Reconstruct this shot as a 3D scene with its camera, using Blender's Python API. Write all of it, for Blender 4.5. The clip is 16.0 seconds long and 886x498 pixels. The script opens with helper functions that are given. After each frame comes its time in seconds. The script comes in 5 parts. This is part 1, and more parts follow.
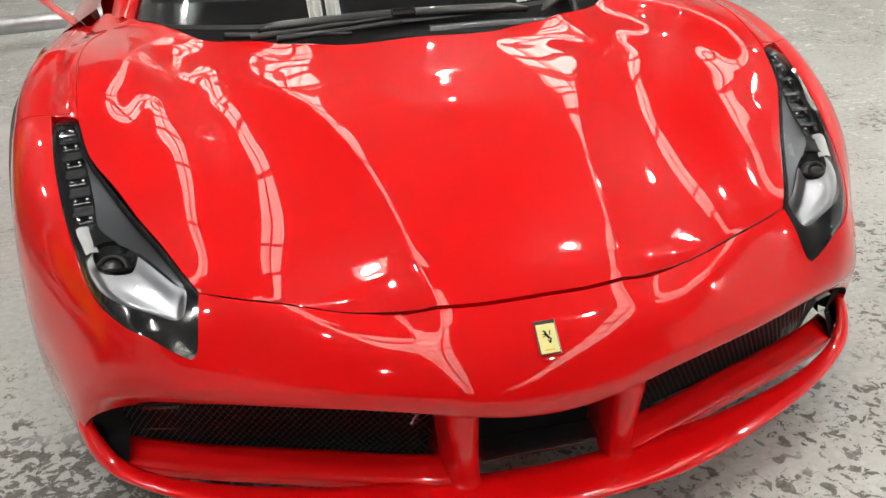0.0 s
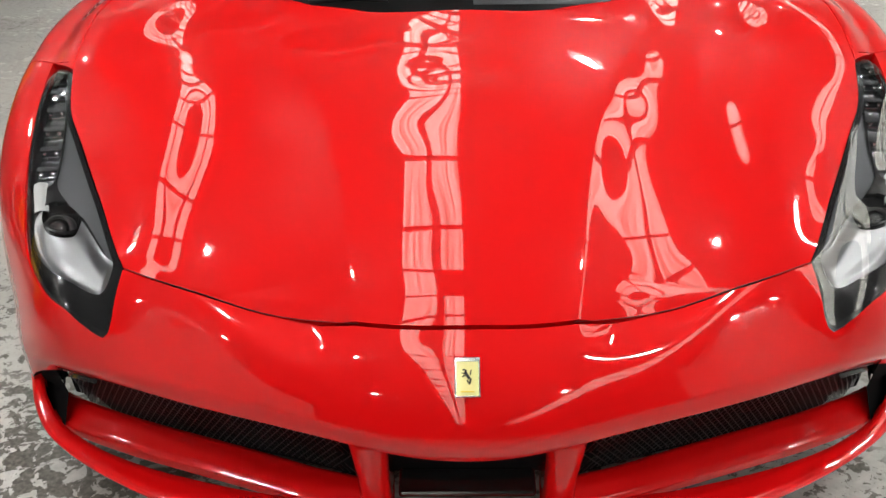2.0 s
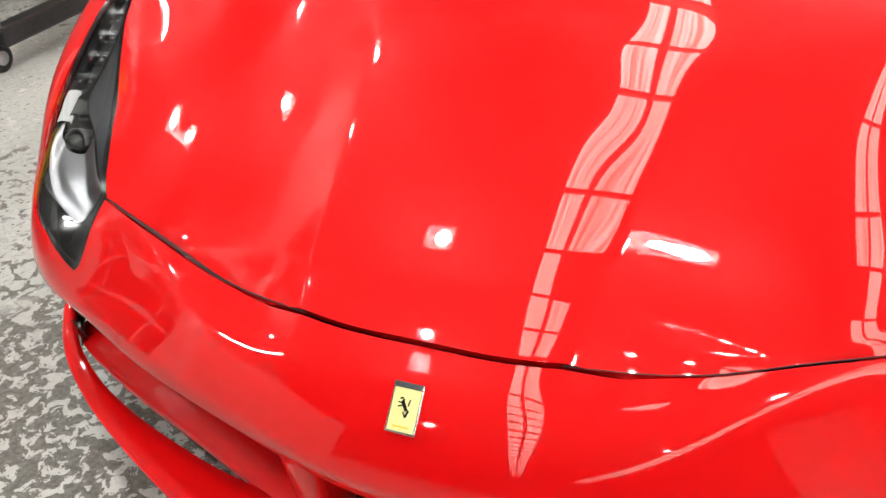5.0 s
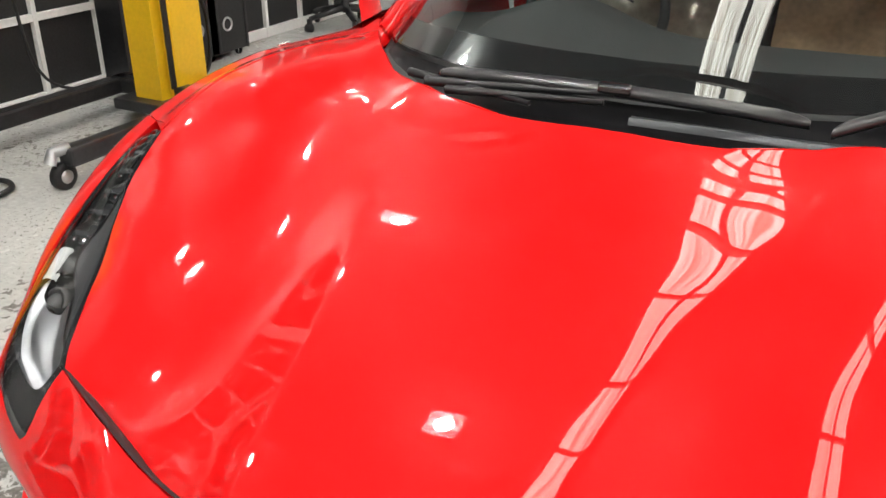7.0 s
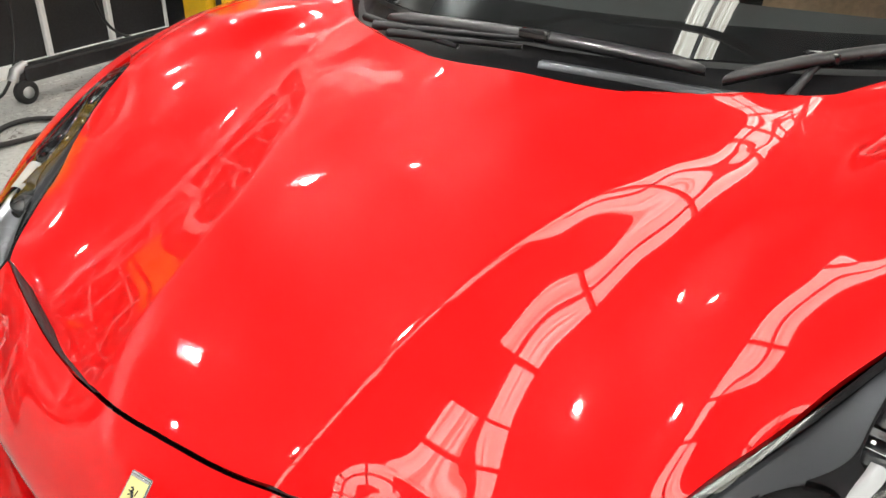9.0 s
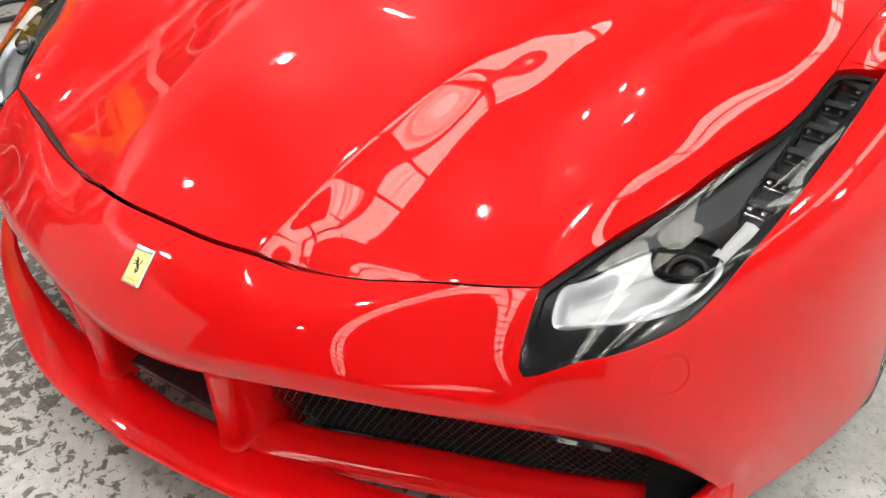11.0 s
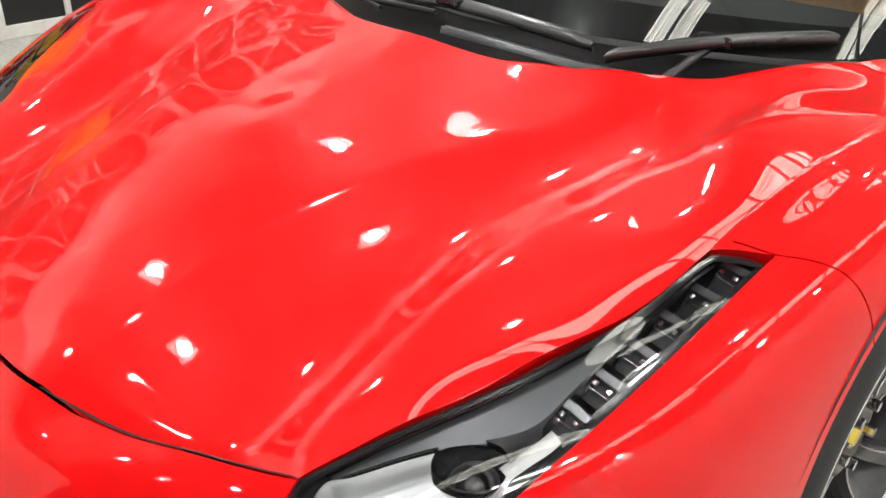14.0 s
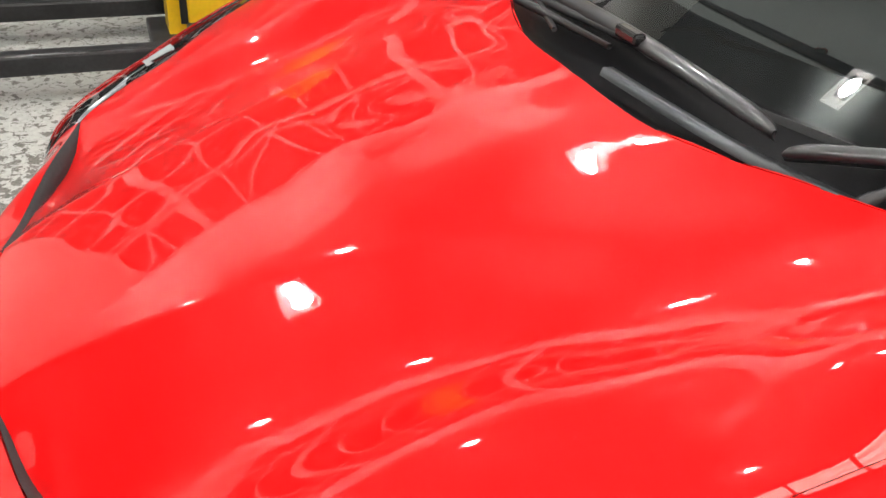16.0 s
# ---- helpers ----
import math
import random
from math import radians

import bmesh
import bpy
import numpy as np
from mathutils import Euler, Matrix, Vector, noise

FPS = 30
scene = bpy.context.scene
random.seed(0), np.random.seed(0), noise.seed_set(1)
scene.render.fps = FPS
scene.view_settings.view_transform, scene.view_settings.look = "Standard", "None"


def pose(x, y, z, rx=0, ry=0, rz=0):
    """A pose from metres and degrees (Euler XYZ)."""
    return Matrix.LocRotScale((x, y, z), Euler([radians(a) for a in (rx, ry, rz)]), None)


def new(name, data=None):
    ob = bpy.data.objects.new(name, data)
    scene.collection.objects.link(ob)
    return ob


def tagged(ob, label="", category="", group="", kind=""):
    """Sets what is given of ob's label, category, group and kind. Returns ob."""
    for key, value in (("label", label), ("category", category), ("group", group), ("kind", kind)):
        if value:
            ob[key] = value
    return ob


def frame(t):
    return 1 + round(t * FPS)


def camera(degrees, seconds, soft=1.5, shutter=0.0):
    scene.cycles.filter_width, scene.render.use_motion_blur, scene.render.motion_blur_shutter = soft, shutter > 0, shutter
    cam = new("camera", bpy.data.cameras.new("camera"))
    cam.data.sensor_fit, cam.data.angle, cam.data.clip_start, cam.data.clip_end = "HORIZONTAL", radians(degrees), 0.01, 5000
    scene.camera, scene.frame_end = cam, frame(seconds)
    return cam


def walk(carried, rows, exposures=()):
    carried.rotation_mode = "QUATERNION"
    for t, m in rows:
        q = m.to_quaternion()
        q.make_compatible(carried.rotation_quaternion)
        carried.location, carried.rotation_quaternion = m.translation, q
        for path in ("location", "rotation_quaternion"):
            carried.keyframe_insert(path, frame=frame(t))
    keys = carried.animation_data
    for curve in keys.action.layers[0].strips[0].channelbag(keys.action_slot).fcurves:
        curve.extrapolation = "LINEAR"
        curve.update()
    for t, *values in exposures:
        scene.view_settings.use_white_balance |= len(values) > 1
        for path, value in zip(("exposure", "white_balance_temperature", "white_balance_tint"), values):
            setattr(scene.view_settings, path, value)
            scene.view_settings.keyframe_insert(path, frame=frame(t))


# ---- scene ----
cam = camera(53.17, 16.0)
PATH = [
    (0, pose(-0.445, -1.070, 1.230, 64.31, 0, -12.75) @ pose(0, 0, 0, 0, 0, -2.51)),
    (0.5, pose(-0.387, -0.942, 1.234, 63.37, 0, -10.46) @ pose(0, 0, 0, 0, 0, -1.47)),
    (1, pose(-0.311, -0.860, 1.241, 62.99, 0, -6.16) @ pose(0, 0, 0, 0, 0, -1.62)),
    (1.5, pose(-0.163, -0.878, 1.226, 63.63, 0, -1.20) @ pose(0, 0, 0, 0, 0, -1.52)),
    (2, pose(-0.017, -0.922, 1.235, 61.45, 0, 0.86) @ pose(0, 0, 0, 0, 0, -0.95)),
    (2.5, pose(0.058, -0.894, 1.218, 56.90, 0, -0.11) @ pose(0, 0, 0, 0, 0, -0.21)),
    (3, pose(0.099, -0.773, 1.181, 53.13, 0, -1.20) @ pose(0, 0, 0, 0, 0, 1.34)),
    (3.5, pose(0.112, -0.630, 1.178, 51.64, 0, 2.33) @ pose(0, 0, 0, 0, 0, 2.02)),
    (4, pose(0.163, -0.566, 1.153, 52.84, 0, 10.83) @ pose(0, 0, 0, 0, 0, -0.70)),
    (4.2, pose(0.200, -0.542, 1.138, 53.49, 0, 14.71) @ pose(0, 0, 0, 0, 0, -1.95)),
    (6.3, pose(0.447, -0.543, 1.234, 62.34, 0, 25.31) @ pose(0, 0, 0, 0, 0, -1.40)),
    (6.5, pose(0.440, -0.492, 1.239, 63.17, 0, 25.81) @ pose(0, 0, 0, 0, 0, -1.00)),
    (7, pose(0.440, -0.365, 1.234, 64.39, 0, 28.25) @ pose(0, 0, 0, 0, 0, -0.13)),
    (7.5, pose(0.509, -0.288, 1.238, 64.35, 0, 32.19) @ pose(0, 0, 0, 0, 0, -0.41)),
    (8, pose(0.632, -0.258, 1.236, 64.03, 0, 35.42) @ pose(0, 0, 0, 0, 0, -0.14)),
    (8.5, pose(0.741, -0.264, 1.234, 63.03, 0, 36.42) @ pose(0, 0, 0, 0, 0, -0.93)),
    (9, pose(0.797, -0.323, 1.225, 62.41, 0, 35.23) @ pose(0, 0, 0, 0, 0, -0.44)),
    (9.5, pose(0.834, -0.421, 1.219, 61.49, 0, 34.24) @ pose(0, 0, 0, 0, 0, -0.16)),
    (10, pose(0.851, -0.494, 1.206, 59.30, 0, 33.23) @ pose(0, 0, 0, 0, 0, 1.09)),
    (10.2, pose(0.867, -0.508, 1.196, 57.82, 0, 33.00) @ pose(0, 0, 0, 0, 0, 1.53)),
    (12.3, pose(1.187, -0.511, 1.168, 57.49, 0, 35.56) @ pose(0, 0, 0, 0, 0, -0.63)),
    (12.5, pose(1.204, -0.485, 1.170, 57.71, 0, 34.91) @ pose(0, 0, 0, 0, 0, -0.57)),
    (13, pose(1.203, -0.383, 1.179, 59.22, 0, 34.56) @ pose(0, 0, 0, 0, 0, -0.41)),
    (13.2, pose(1.184, -0.315, 1.189, 59.80, 0, 35.26) @ pose(0, 0, 0, 0, 0, -0.38)),
    (13.5, pose(1.179, -0.205, 1.231, 59.63, 0, 38.47) @ pose(0, 0, 0, 0, 0, -0.65)),
    (14, pose(1.178, -0.074, 1.213, 60.99, 0, 44.81) @ pose(0, 0, 0, 0, 0, 0.94)),
    (14.2, pose(1.174, -0.052, 1.218, 62.04, 0, 46.97) @ pose(0, 0, 0, 0, 0, -0.88)),
    (14.5, pose(1.217, 0.031, 1.239, 62.11, 0, 52.73) @ pose(0, 0, 0, 0, 0, -0.50)),
    (15, pose(1.254, 0.148, 1.246, 61.57, 0, 58.12) @ pose(0, 0, 0, 0, 0, 0.93)),
    (15.5, pose(1.204, 0.276, 1.213, 60.61, 0, 62.05) @ pose(0, 0, 0, 0, 0, 1.85)),
    (16, pose(1.100, 0.395, 1.214, 58.69, 0, 67.67) @ pose(0, 0, 0, 0, 0, 3.55)),
]
walk(cam, PATH, [(0.0, 0.28), (1.0, 0.28), (2.5, 0.18), (3.5, 0.47), (6.5, 0.62), (10.0, 0.60), (12.5, 0.56), (16.0, 0.64)])

# ---- light: rooflights and high-bay lamps are built with the ceiling; the sky outside is dark ----
world = bpy.data.worlds.new("world")
scene.world = world
world.use_nodes = True
world.node_tree.nodes["Background"].inputs[0].default_value = (0.75, 0.82, 0.9, 1)
world.node_tree.nodes["Background"].inputs[1].default_value = 0.05
ROOF_Z = 5.2          # underside of the roof sheets
STRIP_LIGHT = 6.5     # rooflight sheets
LAMP_LIGHT = 430.0    # high-bay lamps

# ---- materials ----


def mat(name, color, rough=0.5, metal=0.0, coat=0.0, grain=0.0, grain_scale=60.0, blotch=0.0, blotch_scale=4.0,
        bump=0.0, bump_scale=120.0, emit=0.0, spec=0.5, coat_rough=0.03):
    """A principled surface with two scales of colour change and a fine relief."""
    m = bpy.data.materials.new(name)
    m.use_nodes = True
    n, l = m.node_tree.nodes, m.node_tree.links
    b = n["Principled BSDF"]
    b.inputs["Base Color"].default_value = (*color, 1)
    b.inputs["Roughness"].default_value = rough
    b.inputs["Metallic"].default_value = metal
    b.inputs["Coat Weight"].default_value = coat
    b.inputs["Coat Roughness"].default_value = coat_rough
    b.inputs["Specular IOR Level"].default_value = spec
    if emit:
        b.inputs["Emission Color"].default_value = (*color, 1)
        b.inputs["Emission Strength"].default_value = emit
    co = n.new("ShaderNodeTexCoord")
    if grain or blotch:
        fine, wide = n.new("ShaderNodeTexNoise"), n.new("ShaderNodeTexNoise")
        fine.inputs["Scale"].default_value, wide.inputs["Scale"].default_value = grain_scale, blotch_scale
        fine.inputs["Detail"].default_value = wide.inputs["Detail"].default_value = 5
        last = None
        for tex, amount in ((fine, grain), (wide, blotch)):
            l.new(co.outputs["Object"], tex.inputs["Vector"])
            ramp = n.new("ShaderNodeMapRange")
            ramp.inputs["From Min"].default_value, ramp.inputs["From Max"].default_value = 0.3, 0.7
            ramp.inputs["To Min"].default_value, ramp.inputs["To Max"].default_value = 1 - amount, 1 + amount
            l.new(tex.outputs["Fac"], ramp.inputs["Value"])
            mix = n.new("ShaderNodeMix")
            mix.data_type, mix.blend_type = "RGBA", "MULTIPLY"
            mix.inputs["Factor"].default_value = 1
            if last is None:
                mix.inputs[6].default_value = (*color, 1)
            else:
                l.new(last, mix.inputs[6])
            l.new(ramp.outputs["Result"], mix.inputs[7])
            last = mix.outputs[2]
        l.new(last, b.inputs["Base Color"])
        rr = n.new("ShaderNodeMapRange")
        rr.inputs["To Min"].default_value, rr.inputs["To Max"].default_value = rough * 0.8, min(1, rough * 1.2)
        l.new(wide.outputs["Fac"], rr.inputs["Value"])
        l.new(rr.outputs["Result"], b.inputs["Roughness"])
    if bump:
        tex, bm_ = n.new("ShaderNodeTexNoise"), n.new("ShaderNodeBump")
        tex.inputs["Scale"].default_value, tex.inputs["Detail"].default_value = bump_scale, 6
        l.new(co.outputs["Object"], tex.inputs["Vector"])
        bm_.inputs["Strength"].default_value, bm_.inputs["Distance"].default_value = bump, 0.002
        l.new(tex.outputs["Fac"], bm_.inputs["Height"])
        l.new(bm_.outputs["Normal"], b.inputs["Normal"])
    return m


def glass(name, tint, gloss=0.5):
    """A thin clear pane: what lies behind shows through, the gloss follows Fresnel."""
    m = bpy.data.materials.new(name)
    m.use_nodes = True
    n, l = m.node_tree.nodes, m.node_tree.links
    n.remove(n["Principled BSDF"])
    t, g, f, x = n.new("ShaderNodeBsdfTransparent"), n.new("ShaderNodeBsdfGlossy"), n.new("ShaderNodeFresnel"), n.new("ShaderNodeMixShader")
    t.inputs["Color"].default_value = (*tint, 1)
    g.inputs["Roughness"].default_value = 0.0
    g.inputs["Color"].default_value = (1, 1, 1, 1)
    f.inputs["IOR"].default_value = 1.3 + gloss
    l.new(f.outputs[0], x.inputs[0])
    l.new(t.outputs[0], x.inputs[1])
    l.new(g.outputs[0], x.inputs[2])
    l.new(x.outputs[0], n["Material Output"].inputs[0])
    return m


PAINT = mat("red_paint", (0.66, 0.003, 0.004), 0.35, 0.0, 1.0, grain=0.02, grain_scale=900, coat_rough=0.01, spec=0.05)
BLACK_GLOSS = mat("black_gloss", (0.012, 0.012, 0.013), 0.12, coat=0.5, blotch=0.2)
BLACK_PLASTIC = mat("black_plastic", (0.018, 0.018, 0.02), 0.42, grain=0.2, grain_scale=400, bump=0.15, bump_scale=700)
BLADE_RUBBER = mat("wiper_rubber", (0.02, 0.02, 0.022), 0.28, grain=0.2, grain_scale=300, coat=0.2)
COWL_BLACK = mat("cowl_plastic", (0.008, 0.008, 0.009), 0.4, grain=0.2, grain_scale=400, bump=0.1, bump_scale=700, spec=0.04)
RUBBER = mat("rubber", (0.012, 0.012, 0.013), 0.6, grain=0.25, grain_scale=150, bump=0.2, bump_scale=300)
# near-black for gaps, intakes and cavities: their shade put into the colour
DARK_VOID = mat("recess_shade", (0.008, 0.008, 0.009), 0.8, blotch=0.3, spec=0.05)
LIGHT_GUIDE = mat("light_guide", (0.46, 0.47, 0.47), 0.35, coat=0.3, blotch=0.1)
WIRE_BLACK = mat("wire_black", (0.02, 0.02, 0.022), 0.3, blotch=0.2)
GREY_TRIM = mat("grey_trim", (0.07, 0.074, 0.08), 0.3, 0.7, grain=0.1, grain_scale=600, blotch=0.12)
CHROME = mat("chrome", (0.75, 0.76, 0.78), 0.12, 1.0, blotch=0.06)
SATIN = mat("satin_reflector", (0.40, 0.41, 0.425), 0.32, 1.0, blotch=0.1, blotch_scale=9)
RIM_GREY = mat("rim_grey", (0.10, 0.098, 0.098), 0.28, 0.85, coat=0.4, blotch=0.15)
RIM_EDGE = mat("machined_rim", (0.62, 0.62, 0.63), 0.22, 1.0, blotch=0.1)
YELLOW = mat("yellow_enamel", (0.75, 0.55, 0.04), 0.3, coat=0.6, blotch=0.08)
YELLOW_PAINT = mat("yellow_paint", (0.82, 0.5, 0.012), 0.38, coat=0.3, grain=0.05, blotch=0.08)
CREAM = mat("badge_yellow", (0.84, 0.77, 0.33), 0.2, coat=1.0, blotch=0.06)
WHITE_PAINT = mat("white_paint", (0.78, 0.78, 0.77), 0.45, grain=0.05, blotch=0.1, bump=0.1)
BLACK_BOARD = mat("black_board", (0.014, 0.014, 0.015), 0.55, grain=0.25, grain_scale=90, blotch=0.35, blotch_scale=2.5, bump=0.2)
BLACK_STEEL = mat("black_steel", (0.022, 0.022, 0.024), 0.35, 0.2, grain=0.2, blotch=0.4, blotch_scale=6, bump=0.15)
STEEL = mat("galvanised_steel", (0.5, 0.51, 0.52), 0.35, 0.9, blotch=0.2, blotch_scale=8)
GREY_PAINT = mat("grey_paint", (0.42, 0.43, 0.43), 0.5, grain=0.06, blotch=0.15, bump=0.1)
DARK_GLASS_IN = mat("dashboard_trim", (0.035, 0.038, 0.038), 0.7, grain=0.2, grain_scale=500, blotch=0.15, bump=0.25, bump_scale=900)
LED_GREY = mat("led_module_grey", (0.05, 0.052, 0.056), 0.25, 0.3, coat=0.5, blotch=0.2, blotch_scale=30)
PAPER = mat("brown_paper", (0.42, 0.28, 0.16), 0.55, grain=0.15, blotch=0.25, blotch_scale=9, bump=0.3, bump_scale=60)
FILM = mat("crumpled_film", (0.42, 0.37, 0.30), 0.18, 0.35, coat=0.6, grain=0.3, grain_scale=25, blotch=0.35, blotch_scale=9)
# for unseen walls, dark so that little light bounces onto the nose
DARK_WALL = mat("unseen_wall_grey", (0.10, 0.10, 0.105), 0.7, grain=0.06, blotch=0.15, blotch_scale=1.5, bump=0.15)
CLEAR = glass("clear_lens", (0.93, 0.94, 0.95), 0.18)
WINDSHIELD = glass("windshield_glass", (0.62, 0.68, 0.66), 0.45)

# ---- mesh helpers ----


def obj(name, verts, faces, material, parent=None, label="", smooth=True):
    me = bpy.data.meshes.new(name)
    me.from_pydata([tuple(map(float, v)) for v in verts], [], [tuple(int(i) for i in f) for f in faces])
    me.materials.append(material)
    if smooth:
        me.polygons.foreach_set("use_smooth", [True] * len(me.polygons))
    me.update()
    ob = new(name, me)
    if parent is not None:
        ob.parent = parent
    if label:
        ob["label"] = label
    return ob


def part(name, bm, material, parent=None, label="", smooth=False):
    """Link a bmesh as one mesh object under a thing or a part."""
    me = bpy.data.meshes.new(name)
    bmesh.ops.recalc_face_normals(bm, faces=bm.faces)
    bm.to_mesh(me)
    bm.free()
    me.materials.append(material)
    if smooth:
        me.polygons.foreach_set("use_smooth", [True] * len(me.polygons))
    ob = new(name, me)
    if parent is not None:
        ob.parent = parent
    if label:
        ob["label"] = label
    return ob


def thing(name, label, category, group="", at=(0, 0, 0)):
    e = new(name)
    e.location = at
    e.empty_display_size = 0.1
    return tagged(e, label, category, group)


def box_bm(size, centre=(0, 0, 0), bevel=0.0, turn=None):
    bm = bmesh.new()
    bmesh.ops.create_cube(bm, size=1)
    bmesh.ops.scale(bm, vec=size, verts=bm.verts)
    if bevel:
        bmesh.ops.bevel(bm, geom=bm.edges[:], offset=bevel, segments=2, affect="EDGES", profile=0.5)
    if turn is not None:
        bmesh.ops.transform(bm, matrix=turn, verts=bm.verts)
    bmesh.ops.translate(bm, vec=centre, verts=bm.verts)
    return bm


def tube(points, radius, sides=8, closed=False):
    """Verts and faces of a round bar along points; radius one number or one for each point."""
    pts = [Vector(p) for p in points]
    rad = radius if hasattr(radius, "__len__") else [radius] * len(pts)
    verts, faces, n = [], [], len(pts)
    up = Vector((0, 0, 1))
    for i, p in enumerate(pts):
        a = pts[(i - 1) % n] if closed or i else p
        b = pts[(i + 1) % n] if closed or i < n - 1 else p
        d = (b - a).normalized()
        s = d.cross(up)
        if s.length < 0.05:
            s = d.cross(Vector((1, 0, 0)))
        s.normalize()
        t = s.cross(d).normalized()
        for k in range(sides):
            w = 2 * math.pi * k / sides
            verts.append(p + rad[i] * (math.cos(w) * s + math.sin(w) * t))
    for i in range(n if closed else n - 1):
        for k in range(sides):
            j, m = (i + 1) % n, (k + 1) % sides
            faces.append((i * sides + k, i * sides + m, j * sides + m, j * sides + k))
    if not closed:
        faces.append(tuple(range(sides)))
        faces.append(tuple((n - 1) * sides + k for k in reversed(range(sides))))
    return verts, faces


def loft(rows, closed_rows=False, caps=False):
    """Faces between rows of points of equal length."""
    rows = [list(r) for r in rows]
    k = len(rows[0])
    verts = [p for r in rows for p in r]
    faces = []
    for i in range(len(rows) - 1):
        for j in range(k if closed_rows else k - 1):
            m = (j + 1) % k
            faces.append((i * k + j, i * k + m, (i + 1) * k + m, (i + 1) * k + j))
    if caps:
        faces.append(tuple(range(k)))
        faces.append(tuple((len(rows) - 1) * k + j for j in reversed(range(k))))
    return verts, faces


def lathe(profile, steps=64, axis_point=(0, 0, 0)):
    """A profile of (x, r) turned round the x axis."""
    rows = []
    for i in range(steps):
        w = 2 * math.pi * i / steps
        rows.append([(axis_point[0] + x, axis_point[1] + r * math.cos(w), axis_point[2] + r * math.sin(w)) for x, r in profile])
    rows.append(rows[0])
    return loft(rows)


def spline(points, per=8, closed=False):
    """A smooth curve (Catmull-Rom) through points."""
    p = np.array(points, float)
    n = len(p)
    out = []
    for i in range(n if closed else n - 1):
        if closed:
            a, b, c, d = p[(i - 1) % n], p[i], p[(i + 1) % n], p[(i + 2) % n]
        else:
            b, c = p[i], p[i + 1]
            a = p[i - 1] if i else 2 * b - c
            d = p[i + 2] if i + 2 < n else 2 * c - b
        for t in np.arange(per) / per:
            out.append(0.5 * (2 * b + (c - a) * t + (2 * a - 5 * b + 4 * c - d) * t**2 + (3 * b - a - 3 * c + d) * t**3))
    if not closed:
        out.append(p[-1])
    return np.array(out)

# ---- the car: its nose points to -y, its middle plane is x = 0 ----
SECTION_UNDER = [
    (0, 0.0851, 0.2756), (0.0725, 0.0879, 0.2813), (0.1523, 0.0968, 0.2977), (0.2387, 0.1109, 0.3212), (0.3293, 0.1305, 0.3434),
    (0.4228, 0.165, 0.3534), (0.5188, 0.2211, 0.3439), (0.6128, 0.2875, 0.3151), (0.6916, 0.3429, 0.279), (0.7487, 0.3721, 0.2461),
    (0.7851, 0.3747, 0.2237), (0.8026, 0.3577, 0.2163), (0.8, 0.3243, 0.2258)]
SECTION_LIP = [
    (0, 0.0727, 0.3171), (0.0559, 0.0734, 0.3198), (0.1248, 0.0784, 0.3298), (0.2112, 0.0937, 0.3457), (0.3133, 0.115, 0.3588),
    (0.4266, 0.1465, 0.3641), (0.5451, 0.2053, 0.357), (0.6631, 0.2775, 0.3362), (0.7545, 0.3419, 0.3076), (0.8036, 0.3986, 0.2674),
    (0.8241, 0.4372, 0.2254), (0.8303, 0.4497, 0.1917), (0.8243, 0.4307, 0.168)]
SECTION_CHIN = [
    (0, 0.0851, 0.3764), (0.0567, 0.087, 0.3761), (0.125, 0.0936, 0.3804), (0.2113, 0.111, 0.3901), (0.3171, 0.1367, 0.3989),
    (0.4378, 0.174, 0.3985), (0.5601, 0.2263, 0.3901), (0.6774, 0.2627, 0.3931), (0.7692, 0.3362, 0.3686), (0.8314, 0.4305, 0.3177),
    (0.8579, 0.5066, 0.2548), (0.8643, 0.545, 0.1881), (0.8595, 0.5426, 0.117)]
SECTION_NOSE = [
    (0, 0.13, 0.4501), (0.0732, 0.1316, 0.4488), (0.1536, 0.1381, 0.4481), (0.2447, 0.1548, 0.4522), (0.3471, 0.1831, 0.464),
    (0.4571, 0.2317, 0.4603), (0.5657, 0.2687, 0.4549), (0.6662, 0.255, 0.4799), (0.7474, 0.3469, 0.4522), (0.839, 0.4677, 0.3965),
    (0.8879, 0.5731, 0.3132), (0.906, 0.6382, 0.2058), (0.9034, 0.6625, 0.0751)]
SECTION_HOOD_EDGE = [
    (0, 0.2354, 0.5186), (0.1034, 0.232, 0.5181), (0.2067, 0.23, 0.5112), (0.3104, 0.2387, 0.5056), (0.4076, 0.2582, 0.5288),
    (0.4937, 0.3004, 0.5422), (0.5774, 0.3224, 0.5491), (0.6642, 0.3269, 0.5552), (0.7582, 0.3961, 0.5441), (0.8559, 0.5066, 0.4972),
    (0.917, 0.6255, 0.3991), (0.9477, 0.7212, 0.2494), (0.9451, 0.7902, 0.0492)]
SECTION_LAMP_LOW = [
    (-0, 0.402, 0.5841), (0.1415, 0.3956, 0.5828), (0.2669, 0.3868, 0.5684), (0.378, 0.3888, 0.5482), (0.4698, 0.3984, 0.567),
    (0.5414, 0.4177, 0.5992), (0.6096, 0.4406, 0.597), (0.6955, 0.4618, 0.5959), (0.7952, 0.4958, 0.6157), (0.878, 0.5756, 0.5964),
    (0.9301, 0.6874, 0.501), (0.9597, 0.8056, 0.3175), (0.9665, 0.9224, 0.0457)]
